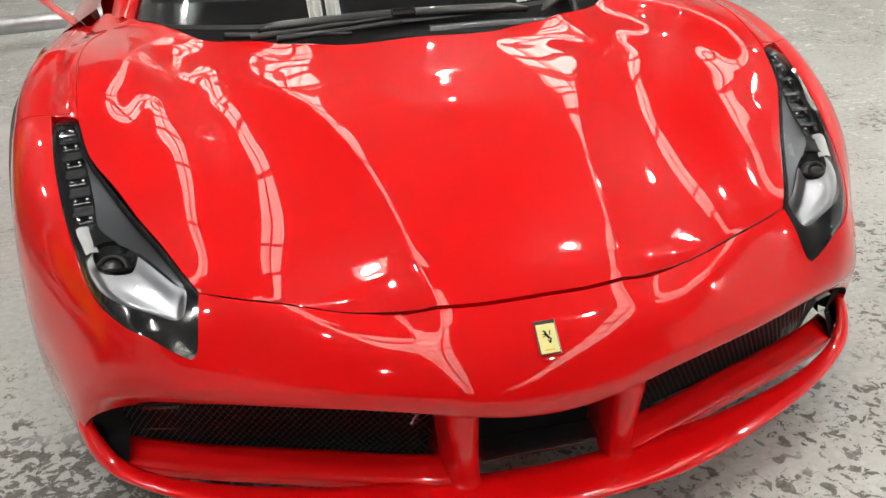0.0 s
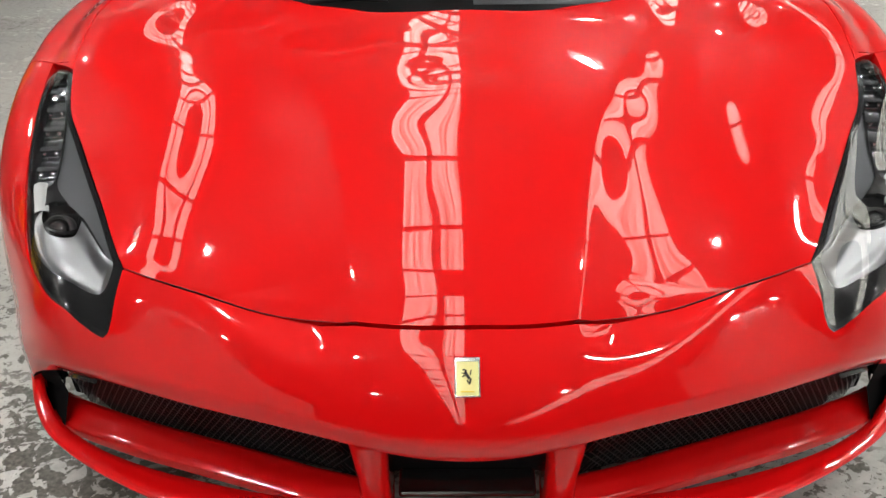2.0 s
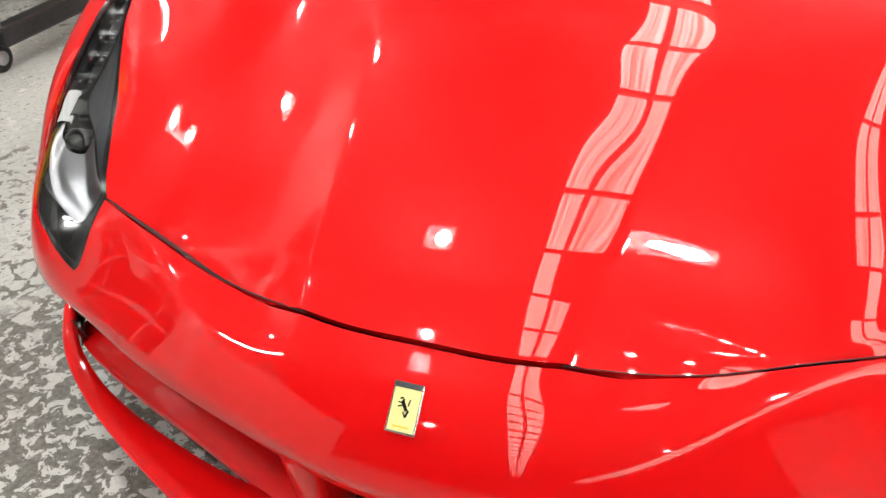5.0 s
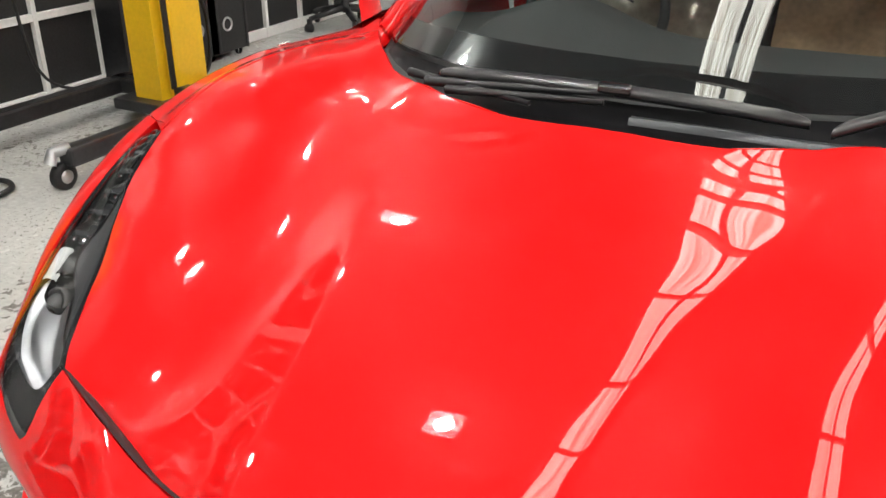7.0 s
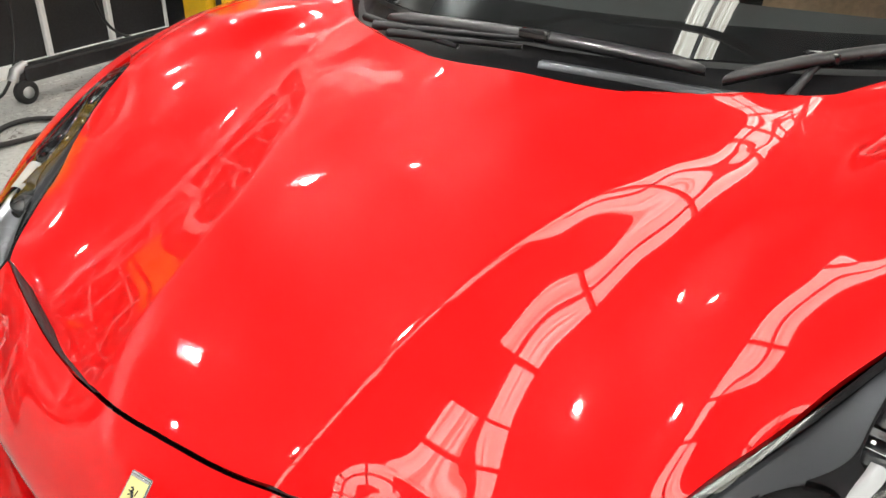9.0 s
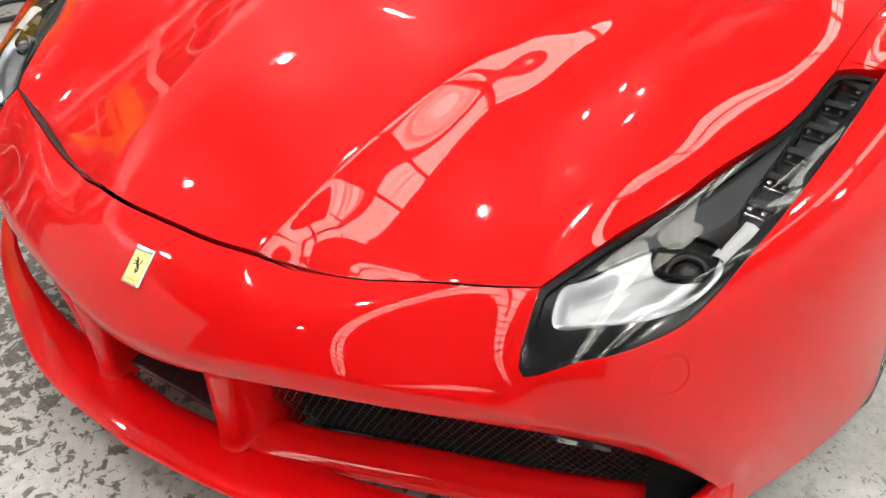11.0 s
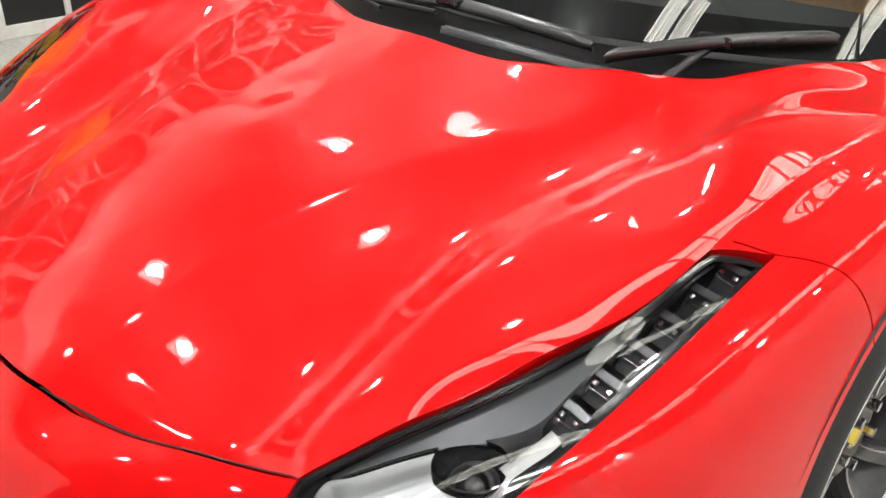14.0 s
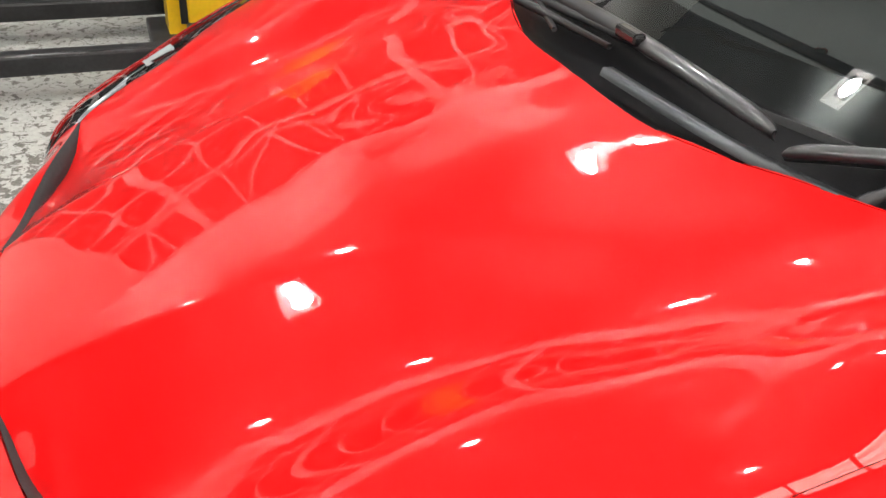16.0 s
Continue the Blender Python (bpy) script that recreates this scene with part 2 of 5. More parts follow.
SECTION_LAMP_MID = [
    (0, 0.6011, 0.6574), (0.1788, 0.5944, 0.6563), (0.3185, 0.5852, 0.634), (0.4266, 0.5801, 0.616), (0.5143, 0.5783, 0.6338),
    (0.5897, 0.5855, 0.6588), (0.6564, 0.6014, 0.6609), (0.727, 0.6165, 0.6591), (0.8084, 0.6391, 0.6777), (0.8881, 0.6903, 0.6845),
    (0.9363, 0.7812, 0.6015), (0.9626, 0.9043, 0.3954), (0.9718, 1.0521, 0.0649)]
SECTION_LAMP_TOP = [
    (0, 0.8236, 0.7082), (0.206, 0.8192, 0.7039), (0.3555, 0.8092, 0.6908), (0.4602, 0.799, 0.676), (0.544, 0.783, 0.7036),
    (0.6254, 0.7659, 0.7585), (0.699, 0.7573, 0.7902), (0.7482, 0.7718, 0.7589), (0.8071, 0.8034, 0.7411), (0.8908, 0.8435, 0.7573),
    (0.9461, 0.9178, 0.6785), (0.9709, 1.0299, 0.4612), (0.9719, 1.1787, 0.1)]
SECTION_ARCH_FRONT = [
    (0, 1.0565, 0.7875), (0.2223, 1.0525, 0.7841), (0.3786, 1.0436, 0.7683), (0.4805, 1.0347, 0.7371), (0.562, 1.0106, 0.7577),
    (0.6425, 0.9737, 0.8248), (0.7187, 0.9495, 0.8614), (0.7669, 0.9632, 0.8127), (0.8163, 0.9995, 0.7733), (0.8951, 1.0415, 0.7823),
    (0.9551, 1.1029, 0.7096), (0.9803, 1.1917, 0.4977), (0.9736, 1.3107, 0.1396)]
SECTION_ARCH_TOP = [
    (0, 1.3132, 0.8772), (0.2267, 1.3119, 0.8637), (0.3869, 1.3098, 0.8211), (0.4934, 1.3025, 0.7753), (0.5751, 1.2759, 0.7862),
    (0.6464, 1.2371, 0.8208), (0.7114, 1.2104, 0.8195), (0.7713, 1.2159, 0.7838), (0.8357, 1.248, 0.7736), (0.9057, 1.2901, 0.7722),
    (0.9582, 1.3371, 0.695), (0.9833, 1.3927, 0.4978), (0.976, 1.4603, 0.1718)]
SECTION_COWL = [
    (0, 1.6042, 0.9547), (0.2243, 1.6051, 0.9353), (0.39, 1.6063, 0.8867), (0.5057, 1.6019, 0.8388), (0.5883, 1.5862, 0.816),
    (0.6528, 1.5643, 0.8008), (0.7124, 1.5485, 0.7745), (0.7805, 1.5499, 0.757), (0.8565, 1.5693, 0.7618), (0.923, 1.5956, 0.7427),
    (0.9658, 1.6172, 0.6512), (0.9834, 1.6305, 0.4679), (0.9737, 1.6364, 0.1886)]
SECTION_DOOR = [
    (0, 1.9312, 1.0172), (0.2182, 1.9312, 1.0057), (0.3885, 1.9321, 0.9716), (0.5131, 1.936, 0.9169), (0.6012, 1.9443, 0.8516),
    (0.6694, 1.9549, 0.7971), (0.735, 1.9642, 0.77), (0.8069, 1.9694, 0.7639), (0.8808, 1.9693, 0.7495), (0.9425, 1.9615, 0.6952),
    (0.9788, 1.9411, 0.5838), (0.9858, 1.9023, 0.4136), (0.9648, 1.8423, 0.1868)]
BODY_NET = [SECTION_UNDER, SECTION_LIP, SECTION_CHIN, SECTION_NOSE, SECTION_HOOD_EDGE, SECTION_LAMP_LOW, SECTION_LAMP_MID, SECTION_LAMP_TOP, SECTION_ARCH_FRONT, SECTION_ARCH_TOP, SECTION_COWL, SECTION_DOOR]
HOOD_NOSE = [[0.415, 0.3823, 0.3499, 0.3284, 0.2986, 0.2657, 0.2318, 0.2112, 0.2054, 0.2032, 0.2015, 0.1924, 0.1815, 0.1805, 0.1939, 0.2191, 0.2511, 0.2854],
    [0.4312, 0.4189, 0.3855, 0.394, 0.3663, 0.3462, 0.315, 0.2863, 0.2788, 0.3037, 0.2872, 0.2579, 0.2496, 0.2617, 0.2839, 0.3092, 0.3351, 0.3606],
    [0.4473, 0.4449, 0.4512, 0.435, 0.4373, 0.4146, 0.411, 0.3739, 0.3445, 0.4088, 0.3597, 0.3171, 0.325, 0.3502, 0.3763, 0.3986, 0.4171, 0.4335],
    [0.5122, 0.5103, 0.5075, 0.5044, 0.4873, 0.5009, 0.4918, 0.4941, 0.4792, 0.4208, 0.4001, 0.3985, 0.4246, 0.4492, 0.4697, 0.4844, 0.4942, 0.5019],
    [0.5516, 0.5502, 0.5499, 0.5439, 0.5404, 0.5342, 0.5319, 0.5253, 0.537, 0.5582, 0.5769, 0.6087, 0.5486, 0.5505, 0.5581, 0.5616, 0.5634, 0.5657]]
HOOD_LOW = [[0.5867, 0.5847, 0.5836, 0.5792, 0.5776, 0.5731, 0.5692, 0.5686, 0.574, 0.5985, 0.5871, 0.6012, 0.6716, 0.6451, 0.633, 0.6235, 0.6223, 0.627],
    [0.6156, 0.6158, 0.6146, 0.6106, 0.6076, 0.6008, 0.5969, 0.5977, 0.6074, 0.6284, 0.6365, 0.607, 0.469, 0.6771, 0.6736, 0.6632, 0.6715, 0.6871],
    [0.6418, 0.6422, 0.6397, 0.6392, 0.6374, 0.6259, 0.6232, 0.623, 0.6324, 0.6601, 0.6609, 0.6686, 0.6475, 0.641, 0.6423, 0.6819, 0.715, 0.7416],
    [0.6645, 0.6645, 0.6661, 0.6647, 0.6628, 0.6537, 0.6478, 0.6449, 0.6571, 0.6832, 0.6892, 0.6868, 0.6804, 0.6701, 0.6762, 0.7173, 0.7528, 0.7788],
    [0.6965, 0.6932, 0.6892, 0.6869, 0.6849, 0.6835, 0.6702, 0.6673, 0.6715, 0.702, 0.7095, 0.7163, 0.7123, 0.6976, 0.7021, 0.7627, 0.7784, 0.7935]]
HOOD_MIDDLE = [[0.7082, 0.7025, 0.707, 0.7048, 0.7023, 0.7013, 0.6953, 0.6868, 0.6887, 0.7079, 0.7289, 0.7296, 0.7491, 0.742, 0.7223, 0.7481, 0.7721, 0.7899],
    [0.7257, 0.7269, 0.7259, 0.7234, 0.7211, 0.7163, 0.7171, 0.7066, 0.7056, 0.7127, 0.7387, 0.7425, 0.7667, 0.7619, 0.7547, 0.746, 0.7578, 0.7727],
    [0.7425, 0.7406, 0.7427, 0.7402, 0.7362, 0.7339, 0.7305, 0.7261, 0.7171, 0.7236, 0.7393, 0.7776, 0.7834, 0.7698, 0.7696, 0.7521, 0.7493, 0.7529],
    [0.7637, 0.758, 0.7564, 0.7546, 0.7503, 0.7475, 0.7441, 0.7512, 0.7378, 0.7437, 0.7368, 0.786, 0.7864, 0.7754, 0.7707, 0.7554, 0.7454, 0.7384]]
HOOD_HIGH = [[0.7881, 0.7844, 0.7749, 0.7721, 0.7794, 0.7781, 0.7699, 0.7607, 0.7549, 0.753, 0.7533, 0.7879, 0.7873, 0.7814, 0.7728, 0.7585, 0.7441, 0.7304],
    [0.8116, 0.8101, 0.8053, 0.8015, 0.8007, 0.8046, 0.8192, 0.7955, 0.7659, 0.7704, 0.7855, 0.7883, 0.7852, 0.7833, 0.7724, 0.7585, 0.7432, 0.7275],
    [0.8397, 0.8372, 0.8339, 0.8303, 0.8285, 0.8309, 0.8317, 0.8088, 0.78, 0.7797, 0.7951, 0.7904, 0.7833, 0.781, 0.7697, 0.7566, 0.7424, 0.7274],
    [0.8709, 0.8665, 0.8621, 0.8576, 0.8534, 0.8484, 0.8378, 0.8181, 0.7951, 0.7892, 0.801, 0.7995, 0.7855, 0.7773, 0.7653, 0.7544, 0.7416, 0.7281]]
HOOD_REAR = [[0.9042, 0.8971, 0.8899, 0.8824, 0.8738, 0.8623, 0.8467, 0.8286, 0.8114, 0.8011, 0.8, 0.7962, 0.7837, 0.7722, 0.7614, 0.7515, 0.7404, 0.7288],
    [0.939, 0.9282, 0.9171, 0.9052, 0.8917, 0.8759, 0.8585, 0.8412, 0.8255, 0.8122, 0.8016, 0.7916, 0.7797, 0.7676, 0.7578, 0.7483, 0.7387, 0.7291],
    [0.9743, 0.9594, 0.9439, 0.9272, 0.909, 0.89, 0.8716, 0.8545, 0.8382, 0.8214, 0.8042, 0.7885, 0.7752, 0.7636, 0.7538, 0.745, 0.7369, 0.7291]]
NET = np.array(BODY_NET)
N_ROW, N_COL = NET.shape[0] - 2, NET.shape[1] - 1


def basis(t):
    return np.stack([(1 - t) ** 3, 3 * t**3 - 6 * t**2 + 4, -3 * t**3 + 3 * t**2 + 3 * t + 1, t**3], -1) / 6


def weights(u, n):
    u = np.clip(u, 0, n - 1 - 1e-9)
    i = u.astype(int)
    b, w = basis(u - i), np.zeros((len(u), n + 2))
    for k in range(4):
        w[np.arange(len(u)), i + k] = b[:, k]
    return w


def skin(u, v):
    """Points of the body's cubic spline surface, right half; u from the middle outwards, v from the nose back."""
    wu, wv = weights(u, N_COL), weights(v, N_ROW)
    wx, wy = wu[:, 1:].copy(), wu[:, 1:].copy()
    wx[:, 1] -= wu[:, 0]
    wy[:, 1] += wu[:, 0]
    p = [np.einsum("ki,kj,ij->k", wv, w, NET[..., k]) for k, w in enumerate((wx, wy, wy))]
    return np.stack(p, 1)


CREASE = spline([(0.172, 0.16), (0.169, 0.223), (0.187, 0.303), (0.201, 0.403), (0.224, 0.546), (0.241, 0.641),
                 (0.262, 0.767), (0.305, 0.868), (0.37, 0.95), (0.46, 1.03), (0.56, 1.12), (0.66, 1.25)], 6)


def creased(x, y):
    """A soft fold: outside the crease line the skin turns down and then eases out again."""
    xc = np.interp(y, CREASE[:, 1], CREASE[:, 0])
    slope = np.interp(y, CREASE[:, 1], np.gradient(CREASE[:, 0], CREASE[:, 1]))
    d = (x - xc) / np.sqrt(1 + slope**2)
    fade = np.clip((y - 0.10 - 0.38 * x * x) / 0.13, 0, 1)
    fade = fade * fade * (3 - 2 * fade) * np.clip((1.22 - y) / 0.3, 0, 1)
    soft = 0.5 * (d + np.sqrt(d**2 + 0.012**2))
    return -0.25 * 0.09 * fade * (1 - np.exp(-soft / 0.09))


U_STEPS, V_STEPS = 280, 300
uu, vv = np.meshgrid(np.linspace(0, N_COL - 1, U_STEPS), np.linspace(0, N_ROW - 1, V_STEPS))
half = skin(uu.ravel(), vv.ravel()).reshape(V_STEPS, U_STEPS, 3)
half[..., 2] += creased(half[..., 0], half[..., 1])
# under a sharp fold the lip turns back
under = half[0, :, 2] + 0.032 - half[..., 2]
under = 0.5 * (under + np.sqrt(under**2 + 0.006**2)) * (np.arange(V_STEPS)[:, None] < V_STEPS // 3)
half[..., 1] += 0.42 * under * np.clip((0.80 - half[..., 0]) / 0.1, 0, 1)
half[:, 0, 0] = 0
left = half[:, :0:-1].copy()
left[..., 0] *= -1
GRID = np.concatenate([left, half], 1)
GV, GU = GRID.shape[:2]
SKIN_V = GRID.reshape(-1, 3)
du, dv = np.gradient(GRID, axis=1), np.gradient(GRID, axis=0)
SKIN_N = np.cross(du, dv).reshape(-1, 3)
SKIN_N /= np.linalg.norm(SKIN_N, axis=1, keepdims=True)
idx = np.arange(GV * GU).reshape(GV, GU)
a, b, c, d = (q.ravel() for q in (idx[:-1, :-1], idx[:-1, 1:], idx[1:, 1:], idx[1:, :-1]))
SKIN_F = np.concatenate([np.stack([a, b, c], 1), np.stack([a, c, d], 1)])


def on_skin(x, y):
    """The body's place and normal over plan position x, y (upper side)."""
    d2 = (SKIN_V[:, 0] - x) ** 2 + (SKIN_V[:, 1] - y) ** 2
    near = np.argsort(d2)[:4]
    w = 1 / (d2[near] + 1e-8)
    w /= w.sum()
    nrm = (SKIN_N[near] * w[:, None]).sum(0)
    z = (SKIN_V[near, 2] * w).sum()
    return Vector((x, y, z)), Vector(nrm).normalized()


def signed(poly, p):
    """Distance of plan points p from a closed outline: positive inside."""
    q = np.asarray(poly)[:, :2]
    e = np.roll(q, -1, 0) - q
    out = np.empty(len(p))
    for s in range(0, len(p), 20000):
        w = p[s:s + 20000, None, :2] - q
        t = np.clip((w * e).sum(-1) / np.maximum((e * e).sum(-1), 1e-12), 0, 1)
        dist = np.sqrt(((w - t[..., None] * e) ** 2).sum(-1)).min(1)
        yi, yj = q[:, 1], np.roll(q[:, 1], -1)
        px, py = p[s:s + 20000, 0:1], p[s:s + 20000, 1:2]
        cross = ((yi > py) != (yj > py)) & (px < e[:, 0] * (py - yi) / np.where(e[:, 1] == 0, 1e-12, e[:, 1]) + q[:, 0])
        out[s:s + 20000] = np.where(cross.sum(1) % 2 == 1, dist, -dist)
    return out


def clip(mesh, fn):
    """Keep the part of a triangle mesh (verts, normals, faces) where fn(verts) > 0, with a smooth edge."""
    v, nr, f = mesh
    s = fn(v)
    s = np.where(np.abs(s) < 1e-7, 1e-7, s)
    keep = s[f] > 0
    cnt = keep.sum(1)
    done = [f[cnt == 3]]
    nv, nn, made = [], [], {}

    def cut(i, j):
        key = (min(i, j), max(i, j))
        if key not in made:
            t = s[i] / (s[i] - s[j])
            made[key] = len(v) + len(nv)
            nv.append(v[i] + t * (v[j] - v[i]))
            m = nr[i] + t * (nr[j] - nr[i])
            nn.append(m / np.linalg.norm(m))
        return made[key]

    extra = []
    for tri, k in zip(f[cnt == 1].tolist(), keep[cnt == 1].tolist()):
        i = k.index(True)
        a, b, c = tri[i], tri[i - 2], tri[i - 1]
        extra.append((a, cut(a, b), cut(a, c)))
    for tri, k in zip(f[cnt == 2].tolist(), keep[cnt == 2].tolist()):
        i = k.index(False)
        a, b, c = tri[i], tri[i - 2], tri[i - 1]
        p, q = cut(a, b), cut(a, c)
        extra += [(p, b, c), (p, c, q)]
    if extra:
        done.append(np.array(extra))
    f = np.concatenate(done)
    v = np.concatenate([v, np.array(nv).reshape(-1, 3)])
    nr = np.concatenate([nr, np.array(nn).reshape(-1, 3)])
    used, inv = np.unique(f, return_inverse=True)
    return v[used], nr[used], inv.reshape(f.shape)


def sheet(name, mesh, material, parent, depth=0.012, label=""):
    """A panel of the body: the skin, with its edges turned in."""
    v, nr, f = mesh
    e = np.concatenate([f[:, [0, 1]], f[:, [1, 2]], f[:, [2, 0]]])
    key = np.sort(e, 1)
    _, first, counts = np.unique(key, axis=0, return_index=True, return_counts=True)
    rim = e[first[counts == 1]]
    ids, inv = np.unique(rim, return_inverse=True)
    inv = inv.reshape(rim.shape)
    n0, k = len(v), len(ids)
    top = v[ids] - nr[ids] * 0.0008
    verts = np.concatenate([v, v[ids], top - nr[ids] * depth])
    quads = np.stack([n0 + inv[:, 1], n0 + inv[:, 0], n0 + k + inv[:, 0], n0 + k + inv[:, 1]], 1)
    return obj(name, verts, f.tolist() + quads.tolist(), material, parent, label)


def mirrored(poly):
    q = np.array(poly, float)
    q[:, 0] *= -1
    return q[::-1]


# outlines in plan
HL_IN = [(0.559, 0.329), (0.582, 0.366), (0.624, 0.448), (0.669, 0.532), (0.711, 0.61), (0.734, 0.652), (0.750, 0.695), (0.767, 0.776)]
HL_OUT = [(0.825, 0.824), (0.813, 0.695), (0.795, 0.58), (0.776, 0.493), (0.753, 0.412), (0.725, 0.356), (0.683, 0.303), (0.64, 0.276), (0.6, 0.2585)]
FENDER_LINE = [(0.767, 0.776), (0.772, 0.839), (0.779, 0.93), (0.785, 1.042), (0.786, 1.16), (0.776, 1.297), (0.745, 1.38)]
FRONT_LINE = [(0, 0.195), (0.10, 0.197), (0.165, 0.206), (0.24, 0.2235), (0.34, 0.249), (0.45, 0.286), (0.559, 0.329)]
COWL_LINE = [(0.66, 1.37), (0.60, 1.29), (0.52, 1.205), (0.43, 1.135), (0.33, 1.085), (0.2, 1.05), (0, 1.035)]
HEADLIGHT = np.concatenate([spline(HL_IN, 5), spline(HL_OUT, 5), [(0.583, 0.2535), (0.574, 0.257), (0.569, 0.268)]])
hood_half = np.concatenate([spline(FRONT_LINE, 5), spline(HL_IN, 5)[1:], spline(FENDER_LINE, 5)[1:], spline(COWL_LINE, 5)])
HOOD = np.concatenate([hood_half[1:-1], mirrored(hood_half)])
HUB = (0.935, 1.09, 0.34)
ARCH_R = 0.350


def arch(p, r=ARCH_R):
    """Outside the wheel opening."""
    dist = np.hypot(p[:, 1] - HUB[1], p[:, 2] - HUB[2]) - r
    return np.where(np.abs(p[:, 0]) > 0.7, dist, np.maximum(dist, 0.02))


def seam_line(p, off):
    """Behind (+) or before (-) the seam that runs from the lamp's top corner out to the wheel opening."""
    x = np.abs(p[:, 0])
    return (p[:, 1] - (0.824 + (x - 0.825) * 0.55)) + off


car = thing("sports_car", "glossy red low sports car parked on the workshop floor", "car")
whole = (SKIN_V, SKIN_N, SKIN_F)
GAP = 0.0014
# beside the nose the bumper's edge stands proud of the hood
side_line = spline(FRONT_LINE, 5)
side_line = side_line[side_line[:, 0] > 0.16]
hood_mesh = clip(whole, lambda p: signed(HOOD, p) - np.where(p[:, 1] > 0.7, 0.0008, GAP) - 0.003 * (p[:, 1] < 0.3) * np.clip((0.26 - np.abs(p[:, 0])) / 0.08, 0, 1))


# the crisp fold on either side of the hood
FOLD = spline([(0.172, 0.10), (0.171, 0.16), (0.170, 0.21), (0.187, 0.29), (0.201, 0.40), (0.219, 0.5), (0.239, 0.58), (0.271, 0.69),
               (0.295, 0.76), (0.329, 0.83), (0.375, 0.90), (0.43, 0.96), (0.52, 1.04), (0.62, 1.14), (0.7, 1.25)], 6)


def folded(x, y):
    """Outside the fold line the hood turns down sharply and then eases out again."""
    xc = np.interp(y, FOLD[:, 1], FOLD[:, 0])
    slope = np.interp(y, FOLD[:, 1], np.gradient(FOLD[:, 0], FOLD[:, 1]))
    d = (x - xc) / np.sqrt(1 + slope**2)
    drop = np.interp(y, (0.1, 0.3, 0.5, 0.7, 0.85, 1.0, 1.2), (-0.016, 0.375, 0.267, 0.158, 0.078, -0.034, -0.056))
    soft = 0.5 * (d + np.sqrt(d**2 + 0.004**2))
    return -0.15 * drop * (1 - np.exp(-soft / 0.15))


# the hood's own cubic spline surface: heights over a plan grid
HOOD_NET = np.array(HOOD_NOSE + HOOD_LOW + HOOD_MIDDLE + HOOD_HIGH + HOOD_REAR)


def hood_height(v):
    cx, cy = np.clip(np.abs(v[:, 0]) / 0.06, 0, 15.999), np.clip((v[:, 1] - 0.06) / 0.08, 0, 17.999)
    ix, iy = cx.astype(int), cy.astype(int)
    bx, by = basis(cx - ix), basis(cy - iy)
    out = folded(np.abs(v[:, 0]), v[:, 1])
    for j in range(4):
        for k in range(4):
            out += by[:, j] * bx[:, k] * HOOD_NET[iy + j, np.abs(ix + k - 1)]
    return out


hood_mesh[0][:, 2] = hood_height(hood_mesh[0])
# the hood's front corners tuck in below the bumper's edge
tuck = np.clip(1 - (signed(HOOD, hood_mesh[0]) - GAP) / 0.035, 0, 1)
tuck *= np.where(hood_mesh[0][:, 1] < 0.20 + 0.62 * np.abs(hood_mesh[0][:, 0]) ** 1.1, 1, 0)
along = np.clip((np.abs(hood_mesh[0][:, 0]) - 0.17) / 0.385, 0, 1)
hood_mesh[0][:, 2] -= 0.010 * np.sin(np.pi * along) ** 1.3 * tuck * tuck * (3 - 2 * tuck)
hood = sheet("hood", hood_mesh, PAINT, car, 0.02)
for s in (1, -1):
    rows = []
    for x, y in side_line:
        q, n = on_skin(x, y)
        rows.append([(s * x, y + 0.0005, q.z + 0.0008), (s * x, y + 0.006, q.z - 0.002), (s * x, y + 0.020, q.z - 0.016), (s * x, y + 0.022, q.z - 0.045)])
    v, f = loft(rows)
    obj("hood_seal", v, f, RUBBER, car, "black textured seal along the hood edge")
rest = clip(whole, lambda p: -signed(HOOD, p) - np.where(p[:, 1] > 0.7, 0.0008, GAP))
# nose and fenders take up the hood's height beside the seam, but for the front corners
fade = np.clip(1 + signed(HOOD, rest[0]) / 0.06, 0, 1)
fade *= np.where(rest[0][:, 2] > 0.42, 1, 0) * np.where(rest[0][:, 1] < 0.36, np.clip((0.30 - np.abs(rest[0][:, 0])) / 0.08, 0, 1), 1)
rest[0][:, 2] += (hood_height(rest[0]) - rest[0][:, 2]) * fade * fade * (3 - 2 * fade)
# the fender's edge stands level with the hood
level = np.clip(1 + signed(HOOD, rest[0]) / 0.09, 0, 1) * np.clip((rest[0][:, 1] - 0.70) / 0.1, 0, 1) * (np.abs(rest[0][:, 0]) > 0.7)
rest[0][:, 2] += 0.0016 * level * level * (3 - 2 * level)
rest = clip(rest, lambda p: -signed(HEADLIGHT, p))
rest = clip(rest, lambda p: -signed(mirrored(HEADLIGHT), p))
rest = clip(rest, arch)
WIND_HALF = np.concatenate([[(0, 1.03)], np.array(COWL_LINE)[::-1][1:], [(0.725, 1.48), (0.74, 1.6), (0.745, 1.9), (0, 1.9)]])
WIND_CUT = np.concatenate([WIND_HALF[1:], mirrored(WIND_HALF)])
rest = clip(rest, lambda p: -signed(WIND_CUT, p))
fender_zone = lambda p, s, o: np.minimum(np.minimum(s * p[:, 0] - 0.60, p[:, 1] - 0.80), seam_line(p, o))
bumper = sheet("front_bumper", clip(rest, lambda p: -np.maximum(fender_zone(p, 1, 0.0012), fender_zone(p, -1, 0.0012))), PAINT, car, 0.02)
for s in (1, -1):
    sheet("fender", clip(rest, lambda p: fender_zone(p, s, -0.0012)), PAINT, car, 0.02)
